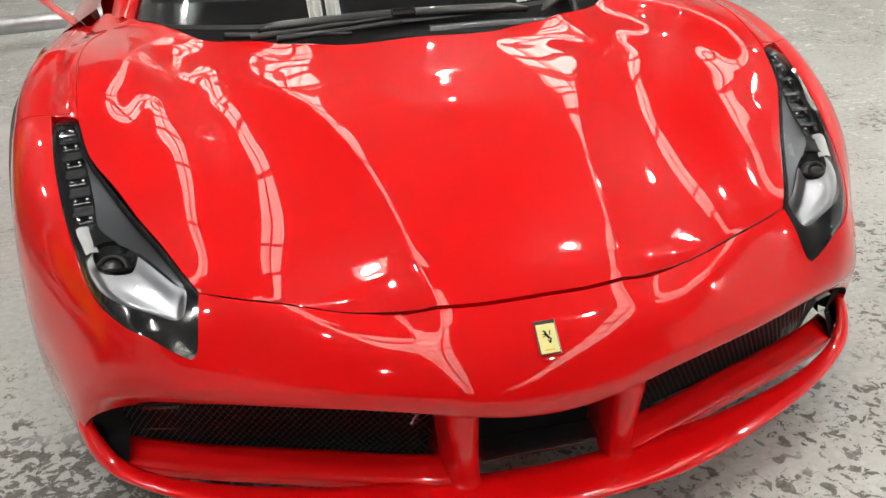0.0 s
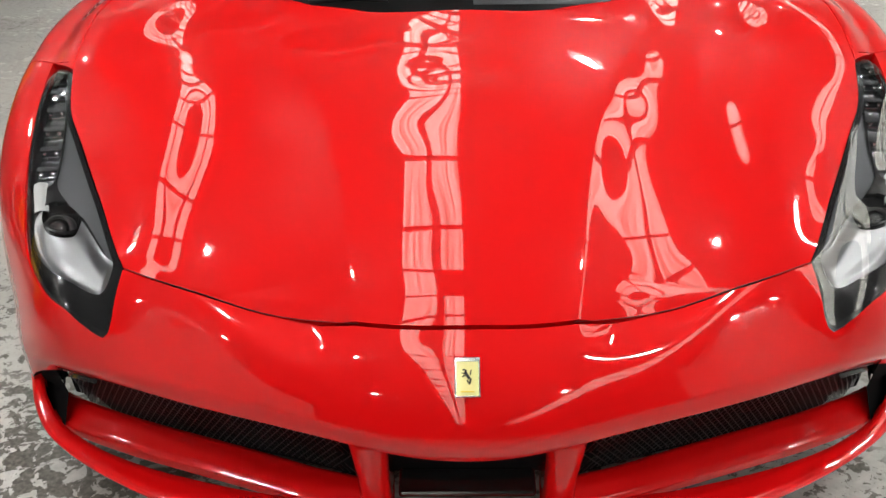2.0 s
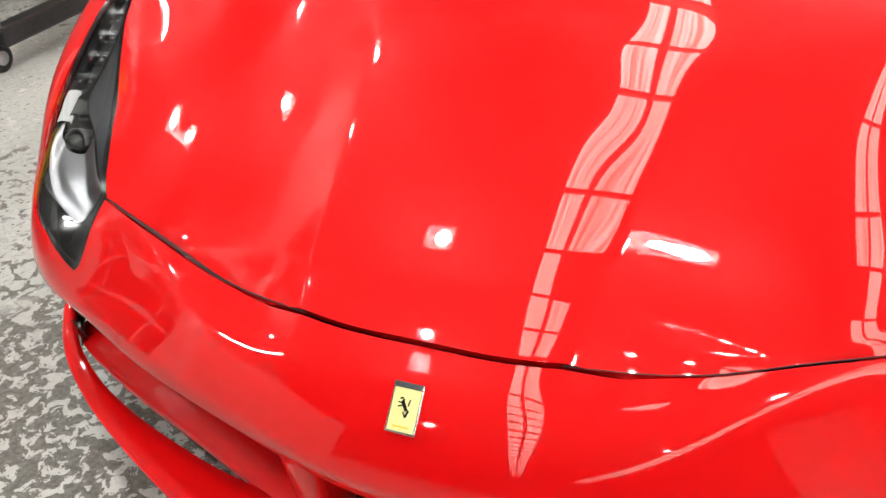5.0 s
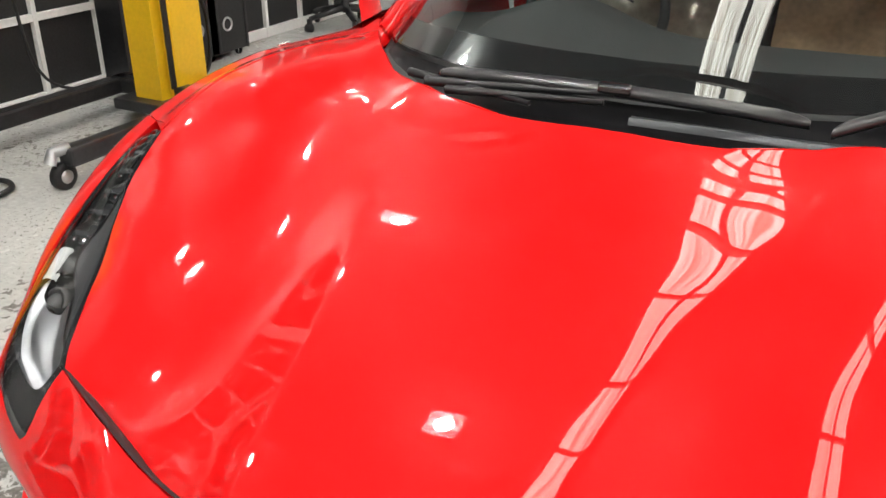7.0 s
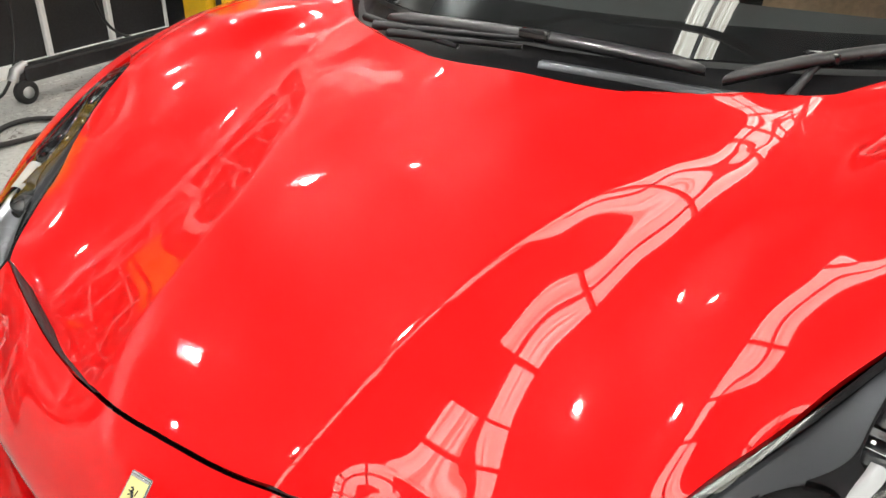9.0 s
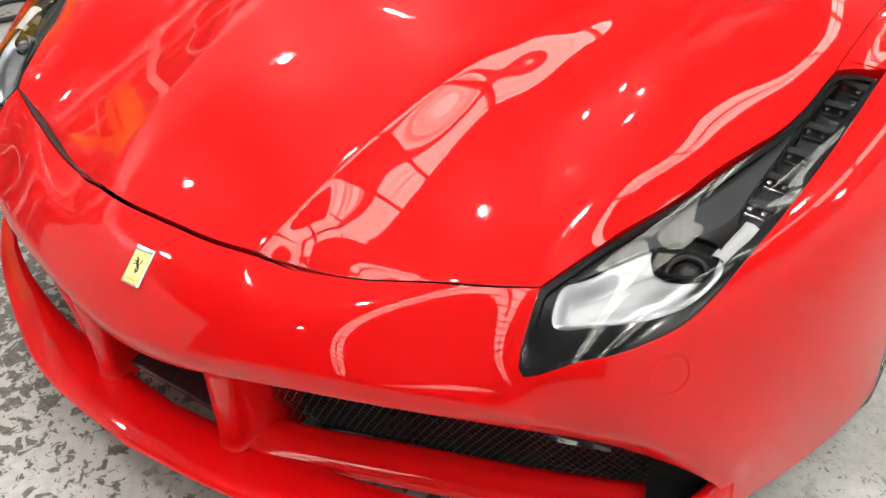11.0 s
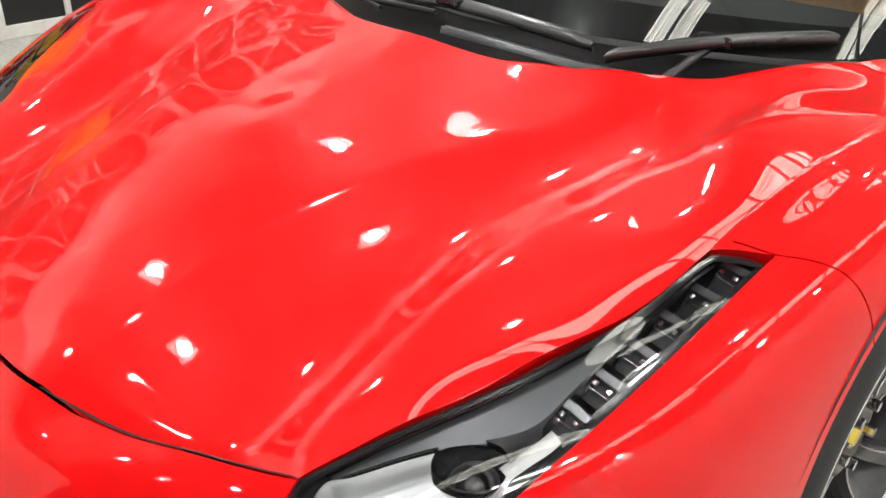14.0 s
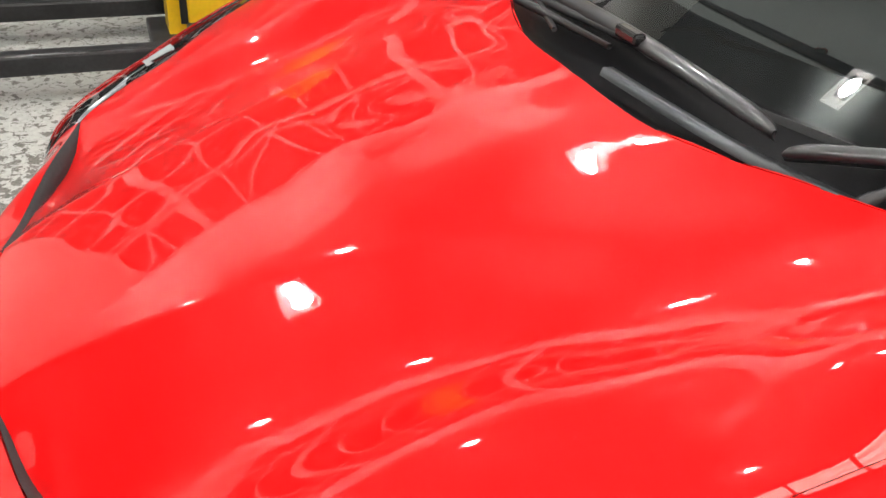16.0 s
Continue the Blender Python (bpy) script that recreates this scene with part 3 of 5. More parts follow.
# added black sheet under the skin that stands for the shade in the gaps
low = np.where((signed(HOOD, SKIN_V) > -0.05) & (SKIN_N[:, 2] > 0.2), np.minimum(hood_height(SKIN_V), SKIN_V[:, 2]), SKIN_V[:, 2])
inner = (np.c_[SKIN_V[:, :2], low] - SKIN_N * 0.05, SKIN_N, SKIN_F)
inner = clip(inner, lambda p: -signed(HEADLIGHT, p) - 0.004)
inner = clip(inner, lambda p: -signed(mirrored(HEADLIGHT), p) - 0.004)
inner = clip(inner, lambda p: arch(p, ARCH_R + 0.01))
inner = clip(inner, lambda p: -signed(WIND_CUT, p))
obj("gap_shade_sheet", inner[0], inner[2], DARK_VOID, car)

# ---- lower front: splitter blade, struts, intakes ----
# front edge of the blade in plan with the height of its underside and of its top
BLADE = [(0, 0.047, 0.138, 0.166), (0.19, 0.063, 0.140, 0.166), (0.31, 0.090, 0.143, 0.167), (0.441, 0.143, 0.147, 0.168), (0.584, 0.212, 0.152, 0.170),
         (0.69, 0.276, 0.157, 0.174), (0.765, 0.335, 0.165, 0.186), (0.808, 0.392, 0.172, 0.214), (0.832, 0.446, 0.176, 0.240)]
blade = spline(BLADE, 6)


def blade_rows(side):
    rows = []
    for i, (x, y, z0, z1) in enumerate(blade):
        t = blade[min(i + 1, len(blade) - 1)][:2] - blade[max(i - 1, 0)][:2]
        t = t / np.linalg.norm(t)
        n = np.array((-t[1], t[0]))
        chord = np.interp(x, (0, 0.2, 0.31, 0.42, 0.55, 0.66, 0.74, 0.83), (0.100, 0.100, 0.092, 0.070, 0.049, 0.036, 0.030, 0.024))
        sec = []
        for w, h in ((0.99, 0.0), (0.5, -0.05), (0.14, 0.0), (0.05, 0.12), (0.0, 0.42), (0.03, 0.62), (0.12, 0.80), (0.35, 0.93), (0.7, 1.0), (1.0, 0.98), (1.02, 0.7)):
            p = np.array((x, y)) + n * w * chord
            sec.append((side * max(p[0], 0 if i == 0 else p[0]), p[1], z0 + h * (z1 - z0)))
        rows.append(sec)
    return rows


right_rows, left_rows = blade_rows(1), blade_rows(-1)
v, f = loft(left_rows[:0:-1] + right_rows, closed_rows=True, caps=True)
obj("splitter", v, f, PAINT, car, "red front splitter blade")

# struts that carry the nose on the blade: a rounded front edge, then a plate that widens rearwards
for s in (1, -1):
    rows = []
    for t in np.linspace(0, 1, 9):
        z = 0.156 + t * 0.19
        y0 = 0.126 - 0.02 * t - 0.006 * (1 - t) ** 6
        x0, x1 = 0.124 - 0.004 * (1 - t) ** 6, 0.160 + 0.026 * t + 0.014 * (1 - t) ** 6
        deep = 0.13
        w = (x1 - x0) / 2
        xm = x0 + w
        front = [(xm + w * math.cos(q), y0 + 0.018 - 0.018 * math.sin(q)) for q in np.linspace(0, math.pi, 9)]
        sec = front + [(x0 + 0.002, y0 + deep * 0.5), (x0 + 0.006, y0 + deep), (x1 + 0.022, y0 + deep), (x1 + 0.012, y0 + deep * 0.5)]
        rows.append([(s * a, b, z) for a, b in sec])
    v, f = loft(rows, closed_rows=True, caps=True)
    obj("strut", v, f, PAINT, car)

# underside of the nose, back from the lip into the intakes
lip = GRID[0]
lip_rows = [[tuple(p) for p in lip], [(p[0] * 0.985, p[1] + 0.02, p[2] - 0.004) for p in lip], [(p[0] * 0.95, p[1] + 0.10, p[2] + 0.012) for p in lip]]
keep = [i for i, p in enumerate(lip) if abs(p[0]) < 0.745]
v, f = loft([[r[i] for i in keep] for r in lip_rows])
obj("nose_underside", v, f, PAINT, car)

# ramps under the side intakes, with the slot between ramp and blade, and the mesh above them
RAMP = [(0.165, 0.140, 0.168), (0.20, 0.150, 0.168), (0.27, 0.174, 0.166), (0.352, 0.207, 0.166), (0.476, 0.252, 0.168), (0.604, 0.298, 0.171), (0.725, 0.350, 0.176), (0.775, 0.385, 0.18)]
ramp = spline(RAMP, 6)
for s in (1, -1):
    rows = []
    for x, y, z in ramp:
        k = min(1, max(0, (0.80 - x) / 0.06))
        sec = ((0.004, -0.022), (0.0, -0.004), (0.002, 0.0), (0.014, 0.005 * k), (0.030, 0.014 * k), (0.044, 0.022 * k), (0.053, 0.023 * k), (0.060, 0.012 * k), (0.062, -0.03))
        rows.append([(s * (x - 0.16 * dy), y + dy, z + dz) for dy, dz in sec])
    v, f = loft(rows)
    obj("intake_ramp", v, f, PAINT, car)
    # end wall of the intake, back from the body's edge; coloured near-black as shade
    edge = [tuple(p) for p in GRID[0] if s * p[0] > 0.73]
    v, f = loft([edge, [(p[0] - s * 0.012, p[1] + 0.012, p[2]) for p in edge], [(p[0] - s * 0.07, p[1] + 0.10, p[2]) for p in edge]])
    obj("intake_end", v, f, DARK_VOID, car)
    # outer cheek between lip and blade, near-black in place of the intake's shade
    lipe = np.array([p for p in GRID[0] if s * p[0] > 0.735 and p[2] > 0.2])
    top_e = lipe if s > 0 else lipe[::-1]
    k = len(top_e)
    low_e = np.stack([s * np.linspace(0.742, 0.815, k), np.linspace(0.352, 0.44, k), np.linspace(0.165, 0.185, k)], 1)
    back_e = top_e + np.array((-s * 0.025, 0.05, 0))
    v, f = loft([[tuple(q) for q in top_e], [tuple(q + np.array((-s * 0.006, 0.012, 0))) for q in top_e], [tuple(q) for q in (back_e * 0.5 + low_e * 0.5)], [tuple(q) for q in low_e]])
    obj("intake_cheek", v, f, DARK_VOID, car)
    # crossed black wires
    path = spline([(0.185, 0.224), (0.32, 0.276), (0.455, 0.318), (0.587, 0.362), (0.70, 0.415), (0.75, 0.46)], 14)
    seg = np.r_[0, np.cumsum(np.linalg.norm(np.diff(path, axis=0), axis=1))]
    verts, faces = [], []

    def wire(a, b):
        k = len(verts)
        tv, tf = tube([a, b], 0.0011, 4)
        verts.extend(tv)
        faces.extend([tuple(i + k for i in q) for q in tf])

    def mesh_at(q, z):
        return (s * np.interp(q, seg, path[:, 0]), np.interp(q, seg, path[:, 1]) - 0.45 * (z - 0.175), z)

    step, low, high = 0.0135, 0.172, 0.372
    for q in np.arange(-0.12, seg[-1], step):
        for slant in (1, -1):
            qs = [q, q + 0.13] if slant == 1 else [q + 0.13, q]
            steps = np.linspace(0, 1, 4)
            pts = [(qs[0] + (qs[1] - qs[0]) * t, low + (high - low) * t) for t in steps]
            for (q0, z0), (q1, z1) in zip(pts, pts[1:]):
                if min(q0, q1) >= 0 and max(q0, q1) <= seg[-1]:
                    wire(mesh_at(q0, z0), mesh_at(q1, z1))
    obj("grille_mesh", verts, faces, WIRE_BLACK, car, "black crossed-wire intake mesh", smooth=False)
    # near-black sheet behind the wires, standing for the shade deep inside
    rows = [[(s * x, y + 0.07, 0.10), (s * x, y + 0.02, 0.38)] for x, y in list(path) + [(0.775, 0.475), (0.81, 0.485)]]
    v, f = loft(rows)
    obj("intake_back", v, f, DARK_VOID, car)
    # radiator air-duct bar beside the strut
    v, f = tube([(s * 0.19, 0.20, 0.325), (s * 0.215, 0.27, 0.22)], 0.006)
    obj("duct_stay", v, f, CHROME, car)

# middle intake: floor behind the blade and the dark flap
part("flap", box_bm((0.225, 0.05, 0.012), (0, 0.178, 0.198), 0.005, Matrix.Rotation(radians(20), 4, "X")), BLACK_GLOSS, car, "black gloss flap in the middle intake")
part("intake_wall", box_bm((0.40, 0.02, 0.24), (0, 0.30, 0.24)), DARK_VOID, car)
part("underfloor", box_bm((1.3, 1.0, 0.02), (0, 0.98, 0.15)), DARK_VOID, car)
part("bulkhead", box_bm((1.3, 0.02, 0.35), (0, 0.56, 0.30)), DARK_VOID, car)

# badge on the nose
p0, n0 = on_skin(0, 0.135)
up = Vector((0, 0, 1)) - n0 * n0.z
up.normalize()
frame3 = Matrix((Vector((1, 0, 0)), up, Vector((1, 0, 0)).cross(up))).transposed().to_4x4()
badge = part("badge", box_bm((0.0385, 0.060, 0.004), (0, 0, 0), 0.0017), CHROME, car, "small yellow enamel nose badge with a dark emblem")
badge.matrix_local = Matrix.Translation(p0 + n0 * 0.0018) @ frame3
part("enamel", box_bm((0.0335, 0.0535, 0.002), (0, -0.0008, 0.0018), 0.0008), CREAM, badge)
bm = bmesh.new()
for (x, y), (w, h), r in (((0.0, 0.003), (0.0042, 0.0115), 32), ((-0.0032, 0.0085), (0.0026, 0.0065), -28), ((-0.0052, 0.0118), (0.0042, 0.0022), 20), ((0.0048, 0.0078), (0.0016, 0.0085), -12),
                         ((0.0042, -0.0048), (0.0026, 0.0085), -18), ((0.0012, -0.0068), (0.0018, 0.0075), 30), ((-0.0052, 0.0030), (0.0065, 0.0017), 24), ((-0.0058, 0.0066), (0.0060, 0.0016), -12)):
    q = box_bm((w, h, 0.0012), (x, y - 0.001, 0.003), 0.0005, Matrix.Rotation(radians(r), 4, "Z"))
    me = bpy.data.meshes.new("t")
    q.to_mesh(me)
    q.free()
    bm.from_mesh(me)
    bpy.data.meshes.remove(me)
part("emblem", bm, BLACK_GLOSS, badge)
part("bar", box_bm((0.020, 0.0022, 0.001), (0, -0.0215, 0.003), 0.0004), YELLOW, badge)
part("top_stripe", box_bm((0.0335, 0.0035, 0.001), (0, 0.0245, 0.003), 0.0004), CHROME, badge)

# ---- headlights ----


def lamp_point(x, y, sink):
    p, n = on_skin(x, y)
    return p - Vector((0, 0, sink))


# a fair surface of its own for the lamp cover: the body's height under the lamp, evened out
zone = (signed(HEADLIGHT, SKIN_V) > -0.006) & (SKIN_N[:, 2] > 0.15)
terms = lambda v: np.stack([(np.abs(v[:, 0]) - 0.7) ** i * (v[:, 1] - 0.5) ** j for i in range(5) for j in range(5 - i)], 1)
fair = np.linalg.lstsq(terms(SKIN_V[zone]), SKIN_V[zone, 2], rcond=None)[0]
LAMP_V = SKIN_V.copy()
near_lamp = (np.abs(SKIN_V[:, 0]) > 0.5) & (SKIN_V[:, 1] < 0.95) & (SKIN_N[:, 2] > 0.1)
LAMP_V[near_lamp, 2] = terms(SKIN_V[near_lamp]) @ fair
for s in (1, -1):
    outline = HEADLIGHT if s == 1 else mirrored(HEADLIGHT)
    cover = clip((LAMP_V, SKIN_N, SKIN_F), lambda p: signed(outline, p) - 0.0028)
    lamp = obj("headlight", cover[0], cover[2], CLEAR, car, "swept-back headlight under a clear cover")
    lamp.visible_shadow = False
    # black border just under the cover
    rim = (LAMP_V - SKIN_N * 0.004, SKIN_N, SKIN_F)
    rim = clip(rim, lambda p: signed(outline, p))
    rim = clip(rim, lambda p: 0.009 - signed(outline, p))
    obj("seal", rim[0], rim[2], BLACK_GLOSS, lamp)
    bowl = (LAMP_V - np.array((0, 0, 0.055)), SKIN_N, SKIN_F)
    bowl = clip(bowl, lambda p: signed(outline, p) - 0.001)
    obj("housing", bowl[0], bowl[2], BLACK_PLASTIC, lamp, "black lamp housing")
    PLATE = spline([(0.577, 0.352), (0.588, 0.366), (0.630, 0.447), (0.675, 0.531), (0.715, 0.607), (0.738, 0.652), (0.755, 0.70), (0.770, 0.775),
                    (0.776, 0.783), (0.762, 0.715), (0.750, 0.660), (0.737, 0.580), (0.730, 0.525), (0.704, 0.487), (0.672, 0.457), (0.645, 0.425), (0.600, 0.366)], 3, True)
    TRAY = spline([(0.582, 0.350), (0.586, 0.315), (0.602, 0.304), (0.640, 0.318), (0.684, 0.342), (0.718, 0.377), (0.738, 0.410), (0.750, 0.447), (0.744, 0.466),
                   (0.722, 0.482), (0.700, 0.478), (0.672, 0.453), (0.645, 0.421), (0.605, 0.370)], 3, True)
    WELL = [(0.700 + 0.043 * math.cos(q) * 0.88 - 0.026 * math.sin(q) * 0.47, 0.453 + 0.043 * math.cos(q) * 0.47 + 0.026 * math.sin(q) * 0.88) for q in np.linspace(0, 2 * math.pi, 33)[:-1]]
    STEPS = spline([(0.738, 0.524), (0.762, 0.522), (0.774, 0.575), (0.789, 0.65), (0.802, 0.73), (0.812, 0.805), (0.782, 0.795), (0.766, 0.73), (0.753, 0.66), (0.740, 0.580)], 3, True)
    plate, tray, well, steps = [np.array(q) if s == 1 else mirrored(q) for q in (PLATE, TRAY, WELL, STEPS)]

    def layer(sink, keep, drop=()):
        m = (LAMP_V - np.array((0, 0, sink)), SKIN_N, SKIN_F)
        m = clip(m, lambda p: signed(outline, p) - 0.003)
        for q in keep:
            m = clip(m, lambda p: signed(q, p))
        for q in drop:
            m = clip(m, lambda p: -signed(q, p))
        return m

    pl = layer(0.016, [plate])
    obj("cover_plate", pl[0], pl[2], GREY_TRIM, lamp, "smooth dark grey inner cover plate")
    bz = layer(0.012, [], [plate, tray, well, steps])
    sheet("bezel", bz, BLACK_GLOSS, lamp, 0.02, "glossy black surround")
    # bright reflector tray: a flat upper facet, a hollow lower one
    tr = layer(0.0, [tray], [well])
    tv = tr[0].copy()
    side = (np.abs(tv[:, 0]) - 0.590) * 0.59 - (tv[:, 1] - 0.315) * 0.81
    edge_in = np.clip(signed(tray, tr[0]) / 0.022, 0, 1)
    tv[:, 2] -= 0.017 + 0.016 * edge_in * edge_in * (3 - 2 * edge_in) + np.where(side > 0, 0.25 * np.minimum(side, 0.03), 0.0)
    obj("reflector", tv, tr[2], SATIN, lamp, "bright satin reflector")
    wl = layer(0.0, [well])
    wv = wl[0].copy()
    wv[:, 2] -= 0.020 + 0.034 * np.clip(signed(well, wl[0]) / 0.02, 0, 1) ** 0.6
    obj("projector_well", wv, wl[2], BLACK_GLOSS, lamp)
    # running-light bar along the outer edge
    bar = [lamp_point(s * x, y, 0.010) for x, y in spline([(0.741, 0.462), (0.748, 0.484), (0.756, 0.505), (0.760, 0.522)], 4)]
    v, f = loft([[p + Vector((-s * 0.013, 0.005, -0.004)), p + Vector((-s * 0.012, 0.005, 0)), p + Vector((0, 0, 0.003)), p + Vector((s * 0.008, -0.003, 0.0))] for p in bar])
    obj("light_bar", v, f, LIGHT_GUIDE, lamp, "white light guide")
    # projector: ball lens in a short collar
    c = lamp_point(s * 0.708, 0.452, 0.044)
    aim = Matrix.Translation(c) @ Matrix.Rotation(radians(s * 12), 4, "Z") @ Matrix.Rotation(radians(55), 4, "X")
    prof = [(0.022 * math.sin(w), 0.022 * math.cos(w)) for w in np.linspace(math.pi / 2, -0.4, 10)]
    v, f = loft([[(r * math.cos(w), r * math.sin(w), h) for h, r in prof] for w in np.linspace(0, 2 * math.pi, 33)])
    projector = obj("projector", v, f, BLACK_GLOSS, lamp, "round dark projector lens")
    projector.matrix_local = aim
    prof = [(0.006, 0.0225), (0.012, 0.0245), (0.012, 0.028), (0.0, 0.030), (-0.02, 0.030)]
    v, f = loft([[(r * math.cos(w), r * math.sin(w), h) for h, r in prof] for w in np.linspace(0, 2 * math.pi, 33)])
    shroud = obj("shroud", v, f, BLACK_PLASTIC, lamp)
    shroud.matrix_local = aim
    # six twin-LED modules
    for k in range(6):
        t = k / 5
        x, y = 0.7545 + 0.039 * t, 0.552 + 0.232 * t
        base = lamp_point(s * x, y, 0.024)
        turn = Matrix.Translation(base) @ Matrix.Rotation(radians(-s * 10), 4, "Z") @ Matrix.Rotation(radians(22), 4, "X")
        w = 0.040 - 0.006 * abs(t - 0.3)
        bm = bmesh.new()
        vs = [bm.verts.new(q) for q in ((-w / 2, -0.018, -0.010), (w / 2, -0.018, -0.010), (w / 2, 0.017, -0.004), (-w / 2, 0.017, -0.004),
                                        (-w / 2, 0.006, 0.010), (w / 2, 0.006, 0.010), (w / 2, 0.017, 0.010), (-w / 2, 0.017, 0.010))]
        for q in ((0, 1, 2, 3), (4, 5, 6, 7), (2, 6, 7, 3), (3, 2, 5, 4), (1, 5, 6, 2), (0, 3, 7, 4)):
            try:
                bm.faces.new([vs[i] for i in q])
            except ValueError:
                pass
        mod = part("led_module", bm, LED_GREY, lamp)
        mod.matrix_local = turn
        for e in (-1, 1):
            bm = bmesh.new()
            bmesh.ops.create_cube(bm, size=1)
            bmesh.ops.scale(bm, vec=(0.0062, 0.0062, 0.0042), verts=bm.verts)
            bmesh.ops.bevel(bm, geom=bm.edges[:], offset=0.0012, segments=2, affect="EDGES", profile=0.5)
            bmesh.ops.translate(bm, vec=(e * w * 0.27, -0.001, 0.0085), verts=bm.verts)
            part("led", bm, CHROME, mod, "small clear LED")
        part("fin", box_bm((w * 0.8, 0.0012, 0.009), (0, -0.008, 0.002), 0.0004), CHROME, mod)

# ---- windshield, cowl, wipers, pillars, mirror, doors, roof ----
# glass: foot on the cowl, head at the roof
FOOT = [(0, 1.165, 0.793), (0.2, 1.18, 0.795), (0.36, 1.222, 0.796), (0.50, 1.288, 0.794), (0.61, 1.375, 0.790), (0.69, 1.48, 0.785)]
HEAD = [(0, 1.92, 1.135), (0.18, 1.93, 1.133), (0.32, 1.95, 1.128), (0.42, 1.975, 1.12), (0.50, 2.01, 1.108), (0.555, 2.05, 1.09)]
foot, head = spline(FOOT, 5), spline(HEAD, 5)


def both(curve):
    q = curve[:0:-1].copy()
    q[:, 0] *= -1
    return np.concatenate([q, curve])


glass_rows = []
for t in np.linspace(0, 1, 15):
    row = both(foot * (1 - t) + head * t)
    row[:, 2] += 0.055 * math.sin(math.pi * t) * (1 - 0.3 * (row[:, 0] / 0.6) ** 2)
    glass_rows.append([tuple(p) for p in row])
v, f = loft(glass_rows)
windshield = obj("windshield", v, f, WINDSHIELD, car, "curved clear windshield over a dark cabin")
windshield.visible_shadow = False
# black printed border along the foot and sides of the glass
def on_glass(r, t):
    g = np.array(glass_rows)
    a = t * 14
    i = min(int(a), 13)
    return g[i] * (1 - a + i) + g[i + 1] * (a - i)
rows = [[tuple(p - np.array((0, 0, 0.004))) for p in on_glass(None, t)] for t in (0, 0.05, 0.10)]
v, f = loft(rows)
obj("glass_border", v, f, BLACK_GLOSS, windshield)
for s in (0, -1):
    g = np.array(glass_rows)
    k = (0, 1, 2) if s == 0 else (-1, -2, -3)
    v, f = loft([[tuple(g[i, j] - np.array((0, 0, 0.004))) for j in k] for i in range(15)])
    obj("side_border", v, f, BLACK_GLOSS, windshield)
# cowl: black well between hood and glass
cw = spline(COWL_LINE, 5)[::-1]
cw3 = []
for x, y in cw:
    p, n = on_skin(x, y)
    cw3.append((x, y, p.z))
cw3 = np.array(cw3)
ft = np.array([foot[int(round(i * (len(foot) - 1) / (len(cw3) - 1)))] for i in range(len(cw3))])
rows = [both(cw3 - np.array((0, 0, 0.022))), both(cw3 * 0.6 + ft * 0.4 - np.array((0, 0, 0.045))), both(ft - np.array((0, 0, 0.015)))]
v, f = loft([[tuple(p) for p in r] for r in rows])
obj("cowl_panel", v, f, COWL_BLACK, car, "black plastic cowl below the glass")
# grey trim strip on the cowl
strip = spline([(0.03, 1.062, 0.785), (0.18, 1.078, 0.781), (0.31, 1.112, 0.770), (0.43, 1.168, 0.757)], 5)
v, f = loft([[(x, y + 0.002, z - 0.014), (x, y + 0.006, z - 0.002), (x, y + 0.022, z - 0.003), (x, y + 0.026, z - 0.016)] for x, y, z in strip])
obj("cowl_strip", v, f, GREY_TRIM, car, "slim grey cowl strip")


def wiper(hub, tip, blade_a, blade_b, rise):
    arm = new("wiper")
    arm["label"] = "black wiper arm with its rubber blade"
    arm.parent = car
    h, a, b = Vector(hub), Vector(blade_a), Vector(blade_b)
    pts = spline([hub, tuple(h.lerp(Vector(tip), 0.5) + Vector((0, 0, rise))), tip], 6)
    v, f = tube(pts, [0.010] * 3 + [0.008] * 5 + [0.006] * 5, 8)
    obj("arm", v, f, BLACK_PLASTIC, arm)
    rows = []
    for t in [0, 0.006, 0.015, 0.03, 0.05, 0.08, 0.15, 0.25, 0.35, 0.45, 0.55, 0.65, 0.75, 0.85, 0.92, 0.95, 0.97, 0.985, 0.994, 1]:
        p = a.lerp(b, t) + Vector((0, 0, 0.008 * math.sin(math.pi * t)))
        k = 0.25 + 0.75 * min(1, min(t, 1 - t) / 0.07) ** 0.5
        rows.append([(p.x, p.y - 0.016 * k, p.z - 0.002), (p.x, p.y - 0.011 * k, p.z + 0.007 * k), (p.x, p.y + 0.002 * k, p.z + 0.014 * k), (p.x, p.y + 0.010 * k, p.z + 0.013 * k), (p.x, p.y + 0.013 * k, p.z + 0.003), (p.x, p.y + 0.004, p.z - 0.012)])
    v, f = loft(rows, closed_rows=True, caps=True)
    obj("blade", v, f, BLADE_RUBBER, arm, "slim black wiper blade")
    part("joint", box_bm((0.062, 0.022, 0.020), Vector(tip) + Vector((0, 0, 0.010)), 0.006), BLACK_GLOSS, arm)
    return arm


wiper((-0.40, 1.128, 0.780), (-0.02, 1.138, 0.800), (-0.38, 1.148, 0.795), (0.31, 1.150, 0.791), 0.0)
wiper((0.45, 1.16, 0.760), (0.468, 1.275, 0.800), (0.345, 1.140, 0.782), (0.62, 1.40, 0.820), 0.004)
for i, (a, b) in enumerate((((-0.34, 1.100, 0.778), (-0.03, 1.112, 0.790)), ((-0.46, 1.17, 0.782), (-0.16, 1.085, 0.778)))):
    v, f = tube([a, b], [0.009, 0.005], 6)
    obj("washer_rod", v, f, BLACK_PLASTIC, car)

